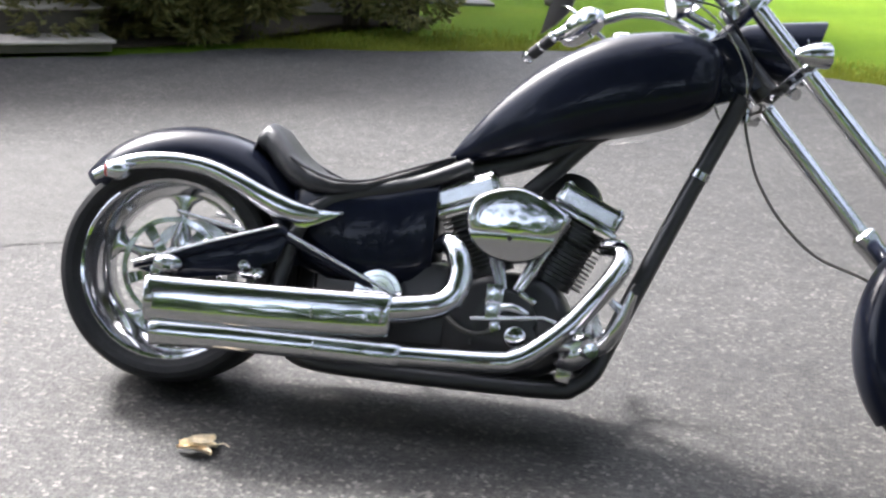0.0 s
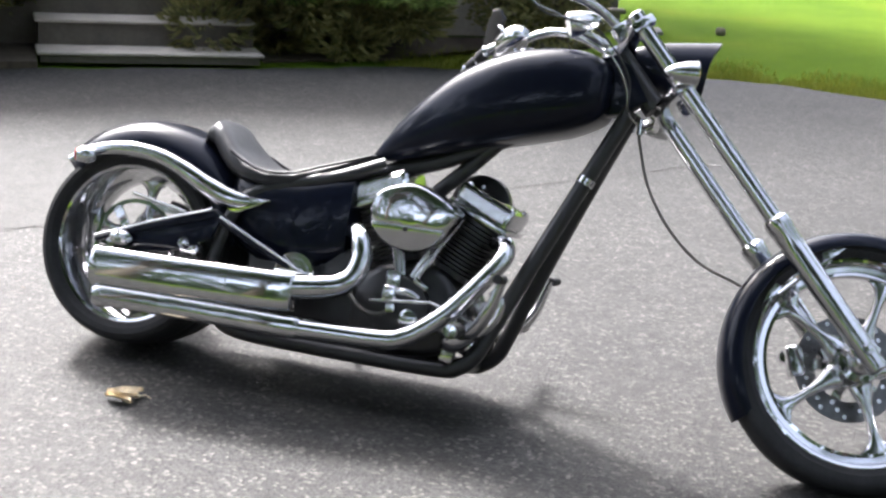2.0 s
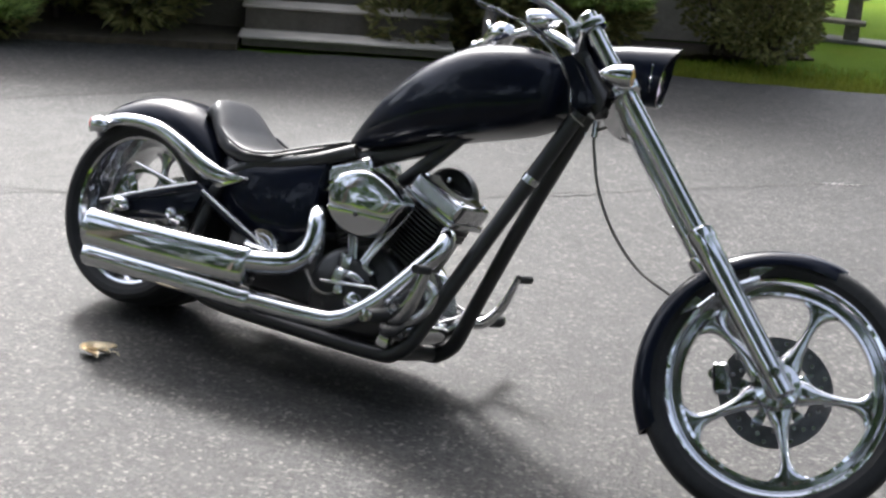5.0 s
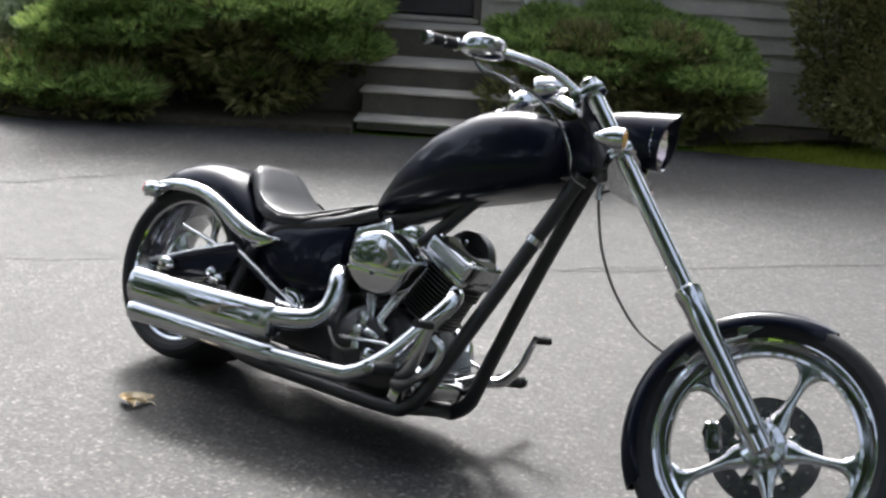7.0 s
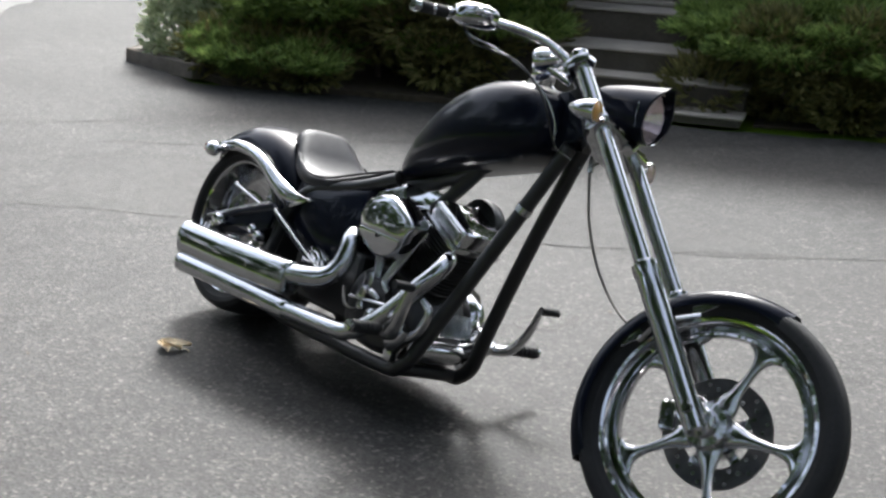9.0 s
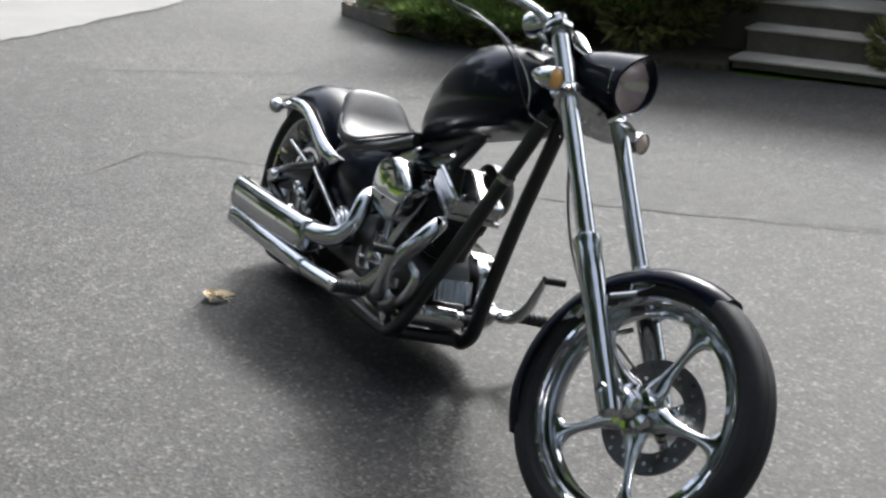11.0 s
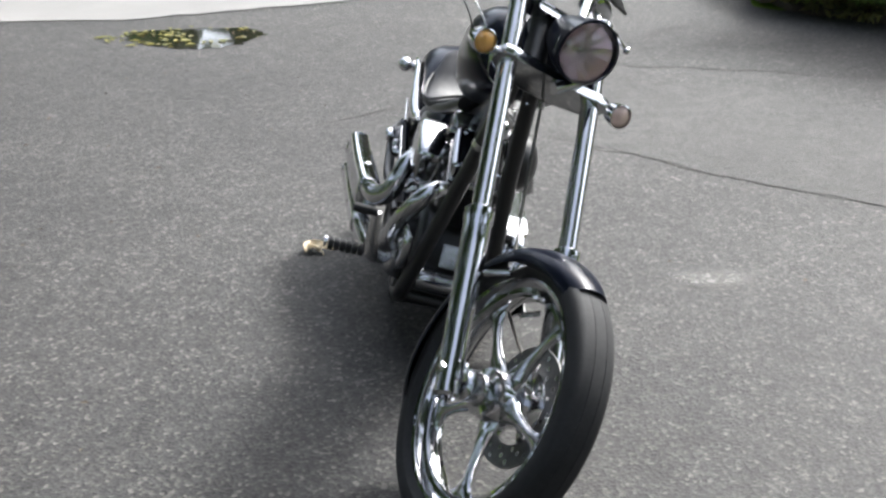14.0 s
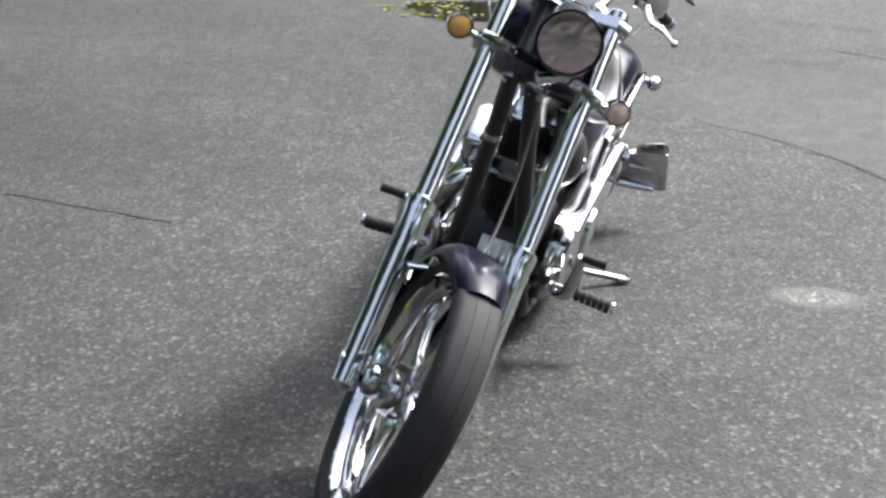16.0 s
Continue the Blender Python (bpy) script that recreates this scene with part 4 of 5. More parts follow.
box(bm, (0.05, 0.045, 0.04), pose(1.03, -0.16, 0.27), 0.008)
part("rear_master_cylinder", bm, CHROME, bike)

# kickstand, swung down to the ground on the left
FOOT = BIKE.inverted() @ V(0.54, 0.38, 0.012)
bm = bmesh.new()
tube(bm, [(0.66, 0.15, 0.15), (0.63, 0.19, 0.12), FOOT], [0.012, 0.0105, 0.010], 12)
stand = part("kickstand", bm, CHROME, bike, "chrome kickstand resting on the asphalt")
bm = bmesh.new()
lathe(bm, [(0, -0.008), (0.024, -0.006), (0.024, 0.006), (0, 0.008)], Matrix.Translation(FOOT) @ pose(0, 0, 0, 90 + 15.8, 0, 0), 20)
part("stand_foot", bm, CHROME_WORN, stand)

# plate holder on the rear left: a blank plate with a lamp bar and two stays
bm = bmesh.new()
plate(bm, [(0.15, 0.30), (0.235, 0.345), (0.305, 0.365), (0.335, 0.35), (0.362, 0.235), (0.35, 0.222), (0.17, 0.19), (0.155, 0.2)], pose(-0.05, 0, 0, 0, 0, 90), 0.008, 0.003)
holder = part("plate_holder", bm, ALUMINIUM, bike, "side-mounted grey plate with a chrome lamp bar")
bm = bmesh.new()
tube(bm, [(-0.04, 0.225, 0.348), (-0.035, 0.24, 0.352), (-0.03, 0.315, 0.375), (-0.035, 0.325, 0.372)], [0.008, 0.016, 0.022, 0.014], 14)
part("lamp_bar", bm, CHROME, holder)
for p, q, r in (((-0.035, 0.15, 0.27), (-0.035, 0.285, 0.285), 0.005), ((-0.02, 0.13, 0.2), (-0.035, 0.3, 0.22), 0.013)):
    bm = bmesh.new()
    tube(bm, [p, q, Vector(q) + V(0, 0.02, 0.0)], [r, r * 0.9, r * 0.6], 12)
    part("stay", bm, CHROME, holder)

# fork
LEG = 0.133
for s in (-1, 1):
    bm = bmesh.new()
    tube(bm, [F(0, s * LEG, 0.36), F(0, s * LEG, 1.06)], 0.0235, 22)
    stanchion = part("fork_tube", bm, CHROME, bike, "long chrome fork tube")
    bm = bmesh.new()
    lathe(bm, [(0.0, 0.008), (0.013, 0.008), (0.014, 0.004), (0.025, 0.003), (0.0275, 0.0), (0.0275, -0.022)], FORK @ pose(0, s * LEG, 1.068, 90, 0, 0), 24)
    part("fork_cap", bm, CHROME, stanchion)
    bm = bmesh.new()
    tube(bm, [F(0, s * LEG, -0.062), F(0, s * LEG, -0.055), F(0, s * LEG, 0.30), F(0, s * LEG, 0.368), F(0, s * LEG, 0.375), F(0, s * LEG, 0.403), F(0, s * LEG, 0.411)], [0.021, 0.0285, 0.0325, 0.0325, 0.0355, 0.0355, 0.026], 24)
    slider = part("fork_slider", bm, CHROME, bike, "thicker polished fork slider")
    bm = bmesh.new()
    box(bm, (0.07, 0.035, 0.05), FORK @ pose(0.0, s * (LEG - 0.012), 0.0, 0, 0, 0), 0.01)
    part("axle_clamp", bm, CHROME, slider)
    bm = bmesh.new()
    lathe(bm, [(0.0, 0.008 * s), (0.012, 0.007 * s), (0.017, 0.0), (0.017, -0.02 * s)], FORK @ pose(0, s * (LEG + 0.025), 0.0), 6)
    part("axle_nut", bm, CHROME, slider)
bar("front_axle", [F(0, -LEG, 0), F(0, LEG, 0)], 0.012, CHROME)
bm = bmesh.new()
lathe(bm, [(0.0, 0.026), (0.018, 0.024), (0.034, 0.014), (0.04, 0.0), (0.04, -0.03)], FRONT @ pose(0, 0.086, 0), 30)
part("hub_cap", bm, CHROME, bike, "domed chrome cap on the front hub")
bm = bmesh.new()
lathe(bm, [(0.014, -0.108), (0.026, -0.106), (0.030, -0.098), (0.036, -0.094), (0.0385, -0.082), (0.0385, -0.05), (0.046, -0.046), (0.05, -0.03)], FRONT, 30)
part("hub_spacer", bm, CHROME, bike, "wide chrome spacer between hub and fork")
# clamps that hold the legs
for z, nm in ((1.032, "top_clamp"), (0.83, "lower_clamp")):
    bm = bmesh.new()
    waist, back = (-0.012, -0.058) if z > 1 else (0.026, -0.075)
    out = [(-0.175, 0.0), (-0.165, 0.033), (-0.13, 0.04), (-0.06, waist), (0.06, waist), (0.13, 0.04), (0.165, 0.033), (0.175, 0.0), (0.165, -0.033), (0.13, -0.04), (0.045, back), (-0.045, back), (-0.13, -0.04), (-0.165, -0.033)]
    m = FORK @ pose(0, 0, z) @ Matrix(((0, 0, 1, 0), (1, 0, 0, 0), (0, 1, 0, 0), (0, 0, 0, 1)))
    plate(bm, out, m, 0.028, 0.008)
    part(nm, bm, CHROME, bike, "chrome fork clamp")
# headlamp with its long peaked shell
HL = FORK @ pose(0.088, 0.018, 0.892) @ pose(0, 0, 0, 0, 37, 0) @ pose(0, 0, 0, 0, 0, -8) @ pose(0, 0, 0, 32, 0, 0)
bm = bmesh.new()
rings = []
for x, r, lift in ((-0.185, 0.012, 0.02), (-0.165, 0.032, 0.018), (-0.12, 0.054, 0.012), (-0.055, 0.07, 0.004), (0.01, 0.079, 0.0), (0.035, 0.08, 0.0), (0.036, 0.074, 0.0), (0.0, 0.07, 0.0)):
    ring = []
    for k in range(32):
        a = 2 * math.pi * k / 32
        peak = max(0, math.sin(a)) ** 4
        ext = (0.027 * peak + 0.027 * (0.5 + 0.5 * math.sin(a))) if x > 0.0 and r > 0.073 else 0.0
        ring.append(HL @ V(x + ext, r * math.cos(a), r * math.sin(a) + lift + peak * 0.008))
    rings.append(ring)
skin(bm, rings, True, False)
lamp = part("headlight", bm, PAINT, bike, "black headlight shell with a pointed peak", 50)
bm = bmesh.new()
lathe(bm, [(0.008, -0.06), (0.03, -0.047), (0.05, -0.025), (0.065, -0.004), (0.0745, 0.012)], HL @ pose(0.012, 0, 0, 0, 0, -90), 14)
part("reflector", bm, REFLECTOR, lamp, "bright faceted lamp reflector", 8)
bm = bmesh.new()
ball(bm, (0.014, 0.013, 0.013), HL @ pose(-0.022, 0, 0))
part("bulb_shield", bm, CHROME, lamp)
bm = bmesh.new()
lathe(bm, [(0.0, 0.016), (0.03, 0.0135), (0.055, 0.007), (0.0735, -0.003), (0.0735, -0.007), (0.055, 0.003), (0.03, 0.0095), (0.0, 0.012)], HL @ pose(0.03, 0, 0, 0, 0, -90), 40)
lens = part("lamp_lens", bm, GLASS, lamp, "clear round headlight glass")
lens.visible_shadow = False
bm = bmesh.new()
lathe(bm, [(0.0735, -0.006), (0.0735, 0.007), (0.0755, 0.009), (0.0785, 0.006), (0.079, -0.006), (0.0735, -0.006)], HL @ pose(0.03, 0, 0, 0, 0, -90), 48)
part("bezel", bm, CHROME, lamp)
bm = bmesh.new()
tube(bm, [F(0.02, 0, 0.80), HL @ V(-0.02, 0, -0.08)], 0.016, 12)
part("lamp_bracket", bm, CHROME, lamp)
for s in (-1, 1):
    bm = bmesh.new()
    tube(bm, [F(0.0, s * 0.14, 0.832), F(0.0, s * 0.205, 0.832)], 0.009, 12)
    sm2 = FORK @ pose(0.01, s * 0.219, 0.832) @ pose(0, 0, 0, 0, 36, 0)
    lathe(bm, [(0.0, 0.075), (0.012, 0.066), (0.024, 0.042), (0.031, 0.012), (0.032, -0.012), (0.029, -0.014), (0.0285, -0.008)], sm2 @ pose(0, 0, 0, 0, 0, 90), 26)
    sig = part("front_signal", bm, CHROME, bike, "chrome bullet turn signal with an amber lens")
    bm = bmesh.new()
    lathe(bm, [(0.0, -0.02), (0.014, -0.018), (0.024, -0.013), (0.0285, -0.006)], sm2 @ pose(0, 0, 0, 0, 0, 90), 26)
    part("lens", bm, AMBER if s < 0 else SMOKE, sig, "amber lens")

# handlebar, pulled back
for s, up in ((-1, 0.0), (1, 0.05)):
    bar("handlebar", [F(-0.035, s * 0.09, 1.04), F(-0.042, s * 0.095, 1.085), F(-0.07, s * 0.125, 1.14 + up * 0.5), F(-0.115, s * 0.17, 1.182 + up), F(-0.18, s * 0.222, 1.222 + up), F(-0.245, s * 0.262, 1.256 + up), F(-0.276, s * 0.285, 1.268 + up)], 0.0125, CHROME, 6, "chrome pulled-back handlebar")
    g0, g1 = F(-0.276, s * 0.285, 1.268 + up), F(-0.344, s * 0.386, 1.277 + up)
    bm = bmesh.new()
    tube(bm, [g0, g0.lerp(g1, 0.04), g0.lerp(g1, 0.05), g0.lerp(g1, 0.9), g0.lerp(g1, 0.91), g1], [0.0125, 0.019, 0.015, 0.015, 0.0185, 0.017], 18)
    grip = part("hand_grip", bm, CHROME, bike, "ribbed grip on the handlebar")
    for k in range(2):
        bm = bmesh.new()
        a0, a1 = g0.lerp(g1, 0.12 + 0.38 * k), g0.lerp(g1, 0.44 + 0.38 * k)
        tube(bm, [a0, a0.lerp(a1, 0.06), a0.lerp(a1, 0.94), a1], [0.0152, 0.0166, 0.0166, 0.0152], 16)
        part("rubber_band", bm, RUBBER, grip)
    d = (g1 - g0).normalized()
    mid = F(-0.216, s * 0.256, 1.242 + up)
    bm = bmesh.new()
    egg = Matrix.Translation(mid) @ d.to_track_quat('Y', 'Z').to_matrix().to_4x4()
    ball(bm, (1, 1, 1), ID, 28, 18)
    for v in bm.verts:
        c = [math.copysign(abs(q) ** 0.72, q) for q in v.co]
        v.co = egg @ V(0.04 * c[0], 0.071 * c[1] * (1 - 0.1 * c[2]), 0.004 + (0.033 if c[2] > 0 else 0.038) * c[2])
    tube(bm, [egg @ V(0.0, -0.05, 0.0), egg @ V(0.0, -0.072, -0.004)], [0.017, 0.014], 14)
    part("brake_reservoir" if s < 0 else "clutch_reservoir", bm, CHROME, bike, "chrome reservoir on the handlebar")
    bm = bmesh.new()
    tube(bm, [F(-0.2, s * 0.245, 1.225 + up), F(-0.175, s * 0.27, 1.205), F(-0.165, s * 0.31, 1.193), F(-0.172, s * 0.352, 1.181)], [0.009, 0.0095, 0.009, 0.007], 10, 4, 0.6)
    ball(bm, (0.01, 0.01, 0.01), Matrix.Translation(F(-0.173, s * 0.355, 1.18)), 10, 8)
    part("lever", bm, CHROME, bike, "chrome hand lever")
# slim mirror on the left bar
bm = bmesh.new()
tube(bm, [F(-0.225, 0.235, 1.25), F(-0.222, 0.225, 1.333), F(-0.21, 0.281, 1.374)], [0.006, 0.005, 0.004], 10, 4)
mirror = part("mirror_stem", bm, CHROME, bike, "slim mirror on a curved stem")
bm = bmesh.new()
tip, top = F(-0.257, 0.398, 1.363), F(-0.188, 0.242, 1.393)
ax = (top - tip).normalized()
sd = FORK_X.cross(ax).normalized()
mm = Matrix((ax, sd.cross(ax), sd)).transposed().to_4x4()
plate(bm, [(0.0, 0.0), (0.06, 0.022), (0.12, 0.034), (0.165, 0.03), (0.175, 0.0), (0.15, -0.022), (0.09, -0.022)], Matrix.Translation(tip) @ mm, 0.012, 0.003)
part("mirror_head", bm, BLACK_METAL, mirror, "black blade-shaped mirror head")
for s in (-1, 1):
    bm = bmesh.new()
    box(bm, (0.05, 0.04, 0.045), FORK @ pose(-0.037, s * 0.09, 1.058), 0.01)
    part("bar_riser", bm, CHROME, bike, "chrome handlebar riser")
GAUGE = FORK @ pose(-0.1, -0.045, 1.15) @ pose(0, 0, 0, 0, 20, 0) @ pose(0, 0, 0, 0, 0, 90)
bm = bmesh.new()
lathe(bm, [(0.0, 0.038), (0.029, 0.038), (0.034, 0.041), (0.037, 0.036), (0.036, 0.02), (0.033, 0.0), (0.024, -0.03), (0.01, -0.05), (0.0, -0.053)], GAUGE, 34)
gauge = part("speedometer", bm, CHROME, bike, "bullet-shaped chrome speedometer")
bm = bmesh.new()
lathe(bm, [(0.0, 0.0395), (0.028, 0.0392)], GAUGE, 24)
part("dial", bm, WHITE_TRIM, gauge, "pale dial")
bm = bmesh.new()
tube(bm, [GAUGE @ V(0, 0, -0.03), F(-0.07, -0.03, 1.06)], 0.011, 12)
part("gauge_bracket", bm, CHROME, gauge)

# cables
for s, off in ((-1, 0.0), (-1, 0.05), (1, 0.0)):
    bar("control_cable", [F(-0.255, s * 0.275, 1.225), F(-0.245, s * 0.265, 1.185 - off * 0.4), F(-0.2, s * (0.235 + off * 0.5), 1.14 - off * 0.5), F(-0.145, s * (0.19 + off), 1.06), F(-0.12, s * (0.145 + off), 0.98), F(-0.125, s * (0.11 + off), 0.91), F(-0.15, s * 0.085, 0.86), F(-0.13, s * 0.03, 0.83)], 0.0027, BLACK_METAL if off else CHROME_WORN, 6, "thin control cable")
h0 = F(-0.07, 0.03, 0.82)
bar("brake_hose", [h0, (1.430, 0.057, 0.855), (1.445, 0.063, 0.785), (1.478, 0.068, 0.70), (1.545, 0.07, 0.605), (1.64, 0.068, 0.525), (1.757, 0.045, 0.482), (1.86, 0.06, 0.44), (1.97, 0.1, 0.385)], 0.0042, CABLE, 6, "braided brake hose hanging to the front wheel")
bm = bmesh.new()
tube(bm, [(1.428, 0.056, 0.89), (1.430, 0.057, 0.845)], 0.009, 10)
part("hose_fitting", bm, CHROME_WORN, bike)

# front fender and caliper
fender("front_fender", (0, 0, 0), 0.354, radians(216), radians(75), 0.072, 0.045, PAINT, "glossy blue-black front fender", LEVEL, 30, 0.004, 0.7, flare=0.012)
for s in (-1, 1):
    for a, d in ((radians(73), -1), (radians(109), 1)):
        c, r = V(0.286 * math.cos(a), s * 0.079, 0.286 * math.sin(a)), math.degrees(a)
        bm = bmesh.new()
        plate(bm, [(-0.016, -0.02), (0.01, -0.018), (0.012, 0.012), (0.006, 0.05), (-0.004, 0.02)] if d > 0 else [(-0.016, 0.02), (-0.004, -0.02), (0.006, -0.05), (0.012, -0.012), (0.01, 0.018)], FRONT @ Matrix.Translation(c) @ Matrix.Rotation(-a, 4, 'Y'), 0.008, 0.002)
        tube(bm, [FRONT @ V(c.x * 0.95, s * 0.08, c.z * 0.95), F(c.x * 0.35, s * 0.11, 0.245)], 0.007, 10)
        part("fender_bracket", bm, CHROME, bike)
bm = bmesh.new()
box(bm, (0.05, 0.05, 0.085), FORK @ pose(-0.1, 0.08, 0.075, 0, 25, 0), 0.016, 3)
tube(bm, [F(-0.09, 0.1, 0.09), F(-0.03, 0.115, 0.1), F(0.0, 0.12, 0.09)], 0.014, 12, 3)
tube(bm, [F(-0.085, 0.1, 0.05), F(-0.03, 0.115, 0.03), F(0.0, 0.12, 0.03)], 0.012, 12, 3)
tube(bm, [F(-0.108, 0.1, 0.1), F(-0.108, 0.115, 0.1)], 0.016, 14)
tube(bm, [F(-0.092, 0.1, 0.06), F(-0.092, 0.115, 0.06)], 0.016, 14)
part("front_caliper", bm, CHROME, bike, "chrome front brake caliper")

# ---------------------------------------------------------------- house
def hbox(bm, s0, s1, q0, q1, z0, z1, bevel=0.006):
    box(bm, (s1 - s0, q1 - q0, z1 - z0), HOUSE @ pose((s0 + s1) / 2, (q0 + q1) / 2, (z0 + z1) / 2), bevel, 1)


building = empty("house", HOUSE, "low house with grey-brown lap siding, in its own shade", "house")
INV = HOUSE.inverted()


def hpart(name, bm, mat, parent=building, label=""):
    for v in bm.verts:
        v.co = INV @ v.co
    return part(name, bm, mat, parent, label)


bm = bmesh.new()
hbox(bm, -2.45, 4.1, 1.52, 6.5, 0.0, 0.41, 0)
hpart("foundation", bm, SKIRT, building, "pale plastered foundation")
bm = bmesh.new()
hbox(bm, -2.45, -0.17, 1.54, 6.5, 0.41, 2.75, 0)
hbox(bm, 0.70, 4.1, 1.54, 6.5, 0.41, 2.75, 0)
hbox(bm, -0.17, 0.70, 1.54, 6.5, 2.65, 2.75, 0)
hbox(bm, -0.17, 0.70, 1.80, 6.5, 0.41, 2.65, 0)
hpart("wall", bm, SIDING)
for i in range(18):
    z = 0.40 + i * 0.13
    for s0, s1 in ((-2.47, -0.22), (0.75, 4.12)):
        bm = bmesh.new()
        a = [HOUSE @ V(s0, 1.512, z), HOUSE @ V(s1, 1.512, z), HOUSE @ V(s1, 1.534, z + 0.14), HOUSE @ V(s0, 1.534, z + 0.14)]
        b = [p + HOUSE_N * 0.012 for p in a]
        va, vb = [bm.verts.new(p) for p in a], [bm.verts.new(p) for p in b]
        bm.faces.new(va), bm.faces.new(vb)
        for k in range(4):
            bm.faces.new((va[k], va[(k + 1) % 4], vb[(k + 1) % 4], vb[k]))
        hpart("clapboard", bm, SIDING)
bm = bmesh.new()
hbox(bm, -0.11, 0.64, 1.60, 1.64, 0.66, 2.62, 0.004)
for s0, s1 in ((-0.02, 0.24), (0.30, 0.56)):
    hbox(bm, s0, s1, 1.592, 1.602, 0.78, 1.5, 0.003)
door = hpart("door", bm, DOOR_DARK, building, "dark panelled front door, closed")
bm = bmesh.new()
hbox(bm, -0.17, -0.11, 1.53, 1.68, 0.6, 2.65)
hbox(bm, 0.64, 0.70, 1.53, 1.68, 0.6, 2.65)
hpart("door_frame", bm, RISER_WOOD)
bm = bmesh.new()
hbox(bm, -0.15, 0.68, 1.5, 1.62, 0.61, 0.64, 0.004)
hpart("threshold", bm, STEP_WOOD)
bm = bmesh.new()
hbox(bm, -2.6, 4.25, 1.32, 6.7, 2.75, 2.95, 0.01)
roof_pts = [house(-2.6, 1.32, 2.95), house(4.25, 1.32, 2.95), house(4.25, 4.0, 3.9), house(-2.6, 4.0, 3.9), house(-2.6, 6.7, 2.95), house(4.25, 6.7, 2.95)]
vs = [bm.verts.new(p) for p in roof_pts]
for f in ((0, 1, 2, 3), (3, 2, 5, 4), (1, 5, 2), (0, 3, 4), (0, 4, 5, 1)):
    bm.faces.new([vs[i] for i in f])
hpart("roof", bm, ROOFING, building, "dark shingle roof")

# steps up to the door
stair = empty("porch_steps", HOUSE, "grey wooden porch steps with dark risers", "steps")
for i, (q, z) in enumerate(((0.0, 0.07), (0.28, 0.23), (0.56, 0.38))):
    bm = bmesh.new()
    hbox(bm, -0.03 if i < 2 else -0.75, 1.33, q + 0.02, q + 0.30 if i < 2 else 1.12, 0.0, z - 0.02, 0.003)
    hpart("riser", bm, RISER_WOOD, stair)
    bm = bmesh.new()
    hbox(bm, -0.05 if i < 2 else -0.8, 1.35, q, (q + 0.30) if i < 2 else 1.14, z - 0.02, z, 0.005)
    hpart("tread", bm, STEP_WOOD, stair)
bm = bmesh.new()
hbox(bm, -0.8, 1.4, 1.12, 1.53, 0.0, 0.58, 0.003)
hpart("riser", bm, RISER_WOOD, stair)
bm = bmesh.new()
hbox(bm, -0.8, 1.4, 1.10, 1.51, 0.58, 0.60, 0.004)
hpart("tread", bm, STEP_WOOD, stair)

# slatted rail beside the steps and a thin white pole
rail = empty("slat_rail", HOUSE, "row of pale upright slats beside the porch", "railing")
for k in range(9):
    bm = bmesh.new()
    s = 1.18 + k * 0.098
    hbox(bm, s, s + 0.045, 1.40, 1.425, 0.55, 1.3, 0.004)
    hpart("slat", bm, SLAT, rail)
for z in (0.6, 1.28):
    bm = bmesh.new()
    hbox(bm, 1.12, 2.05, 1.425, 1.47, z, z + 0.06, 0.005)
    hpart("rail_bar", bm, SLAT, rail)
bm = bmesh.new()
tube(bm, [house(1.10, 1.16, 0.02), house(1.04, 1.16, 0.8), house(0.95, 1.16, 1.5)], 0.022, 12)
tagged(mesh_object("pole", bm, WHITE_TRIM), "thin white pole leaning by the porch", "pole")

# kerb of the planting bed
kerb = empty("planter_kerb", HOUSE, "weathered timber edging of the planting bed", "edging")
for a, b in (((-2.4, -0.18), (-3.12, 0.24)), ((-3.12, 0.24), (-3.2, 1.4))):
    bm = bmesh.new()
    p, q = house(*a), house(*b)
    d = q - p
    box(bm, (d.length, 0.09, 0.085), Matrix.Translation((p + q) / 2 + V(0, 0, 0.04)) @ pose(0, 0, 0, 0, 0, math.degrees(math.atan2(d.y, d.x))), 0.008)
    hpart("timber", bm, TIMBER, kerb)
bed = [(-0.05, -0.12), (-1.08, -0.18), (-2.08, -0.33), (-3.1, 0.26), (-3.18, 1.5), (-0.05, 1.5)]
tagged(sheet("planting_bed", [house(*p).to_2d() for p in bed], 0.03, SOIL, 0.05), "dark mulch of the planting bed", "soil", kind="structure")
bed2 = [(1.4, 0.3), (2.35, 0.45), (3.2, 1.0), (4.1, 1.15), (4.1, 1.5), (1.4, 1.5)]
tagged(sheet("planting_bed", [house(*p).to_2d() for p in bed2], -0.012, SOIL, 0.016), "dark mulch beneath the shrubs by the wall", "soil", kind="structure")

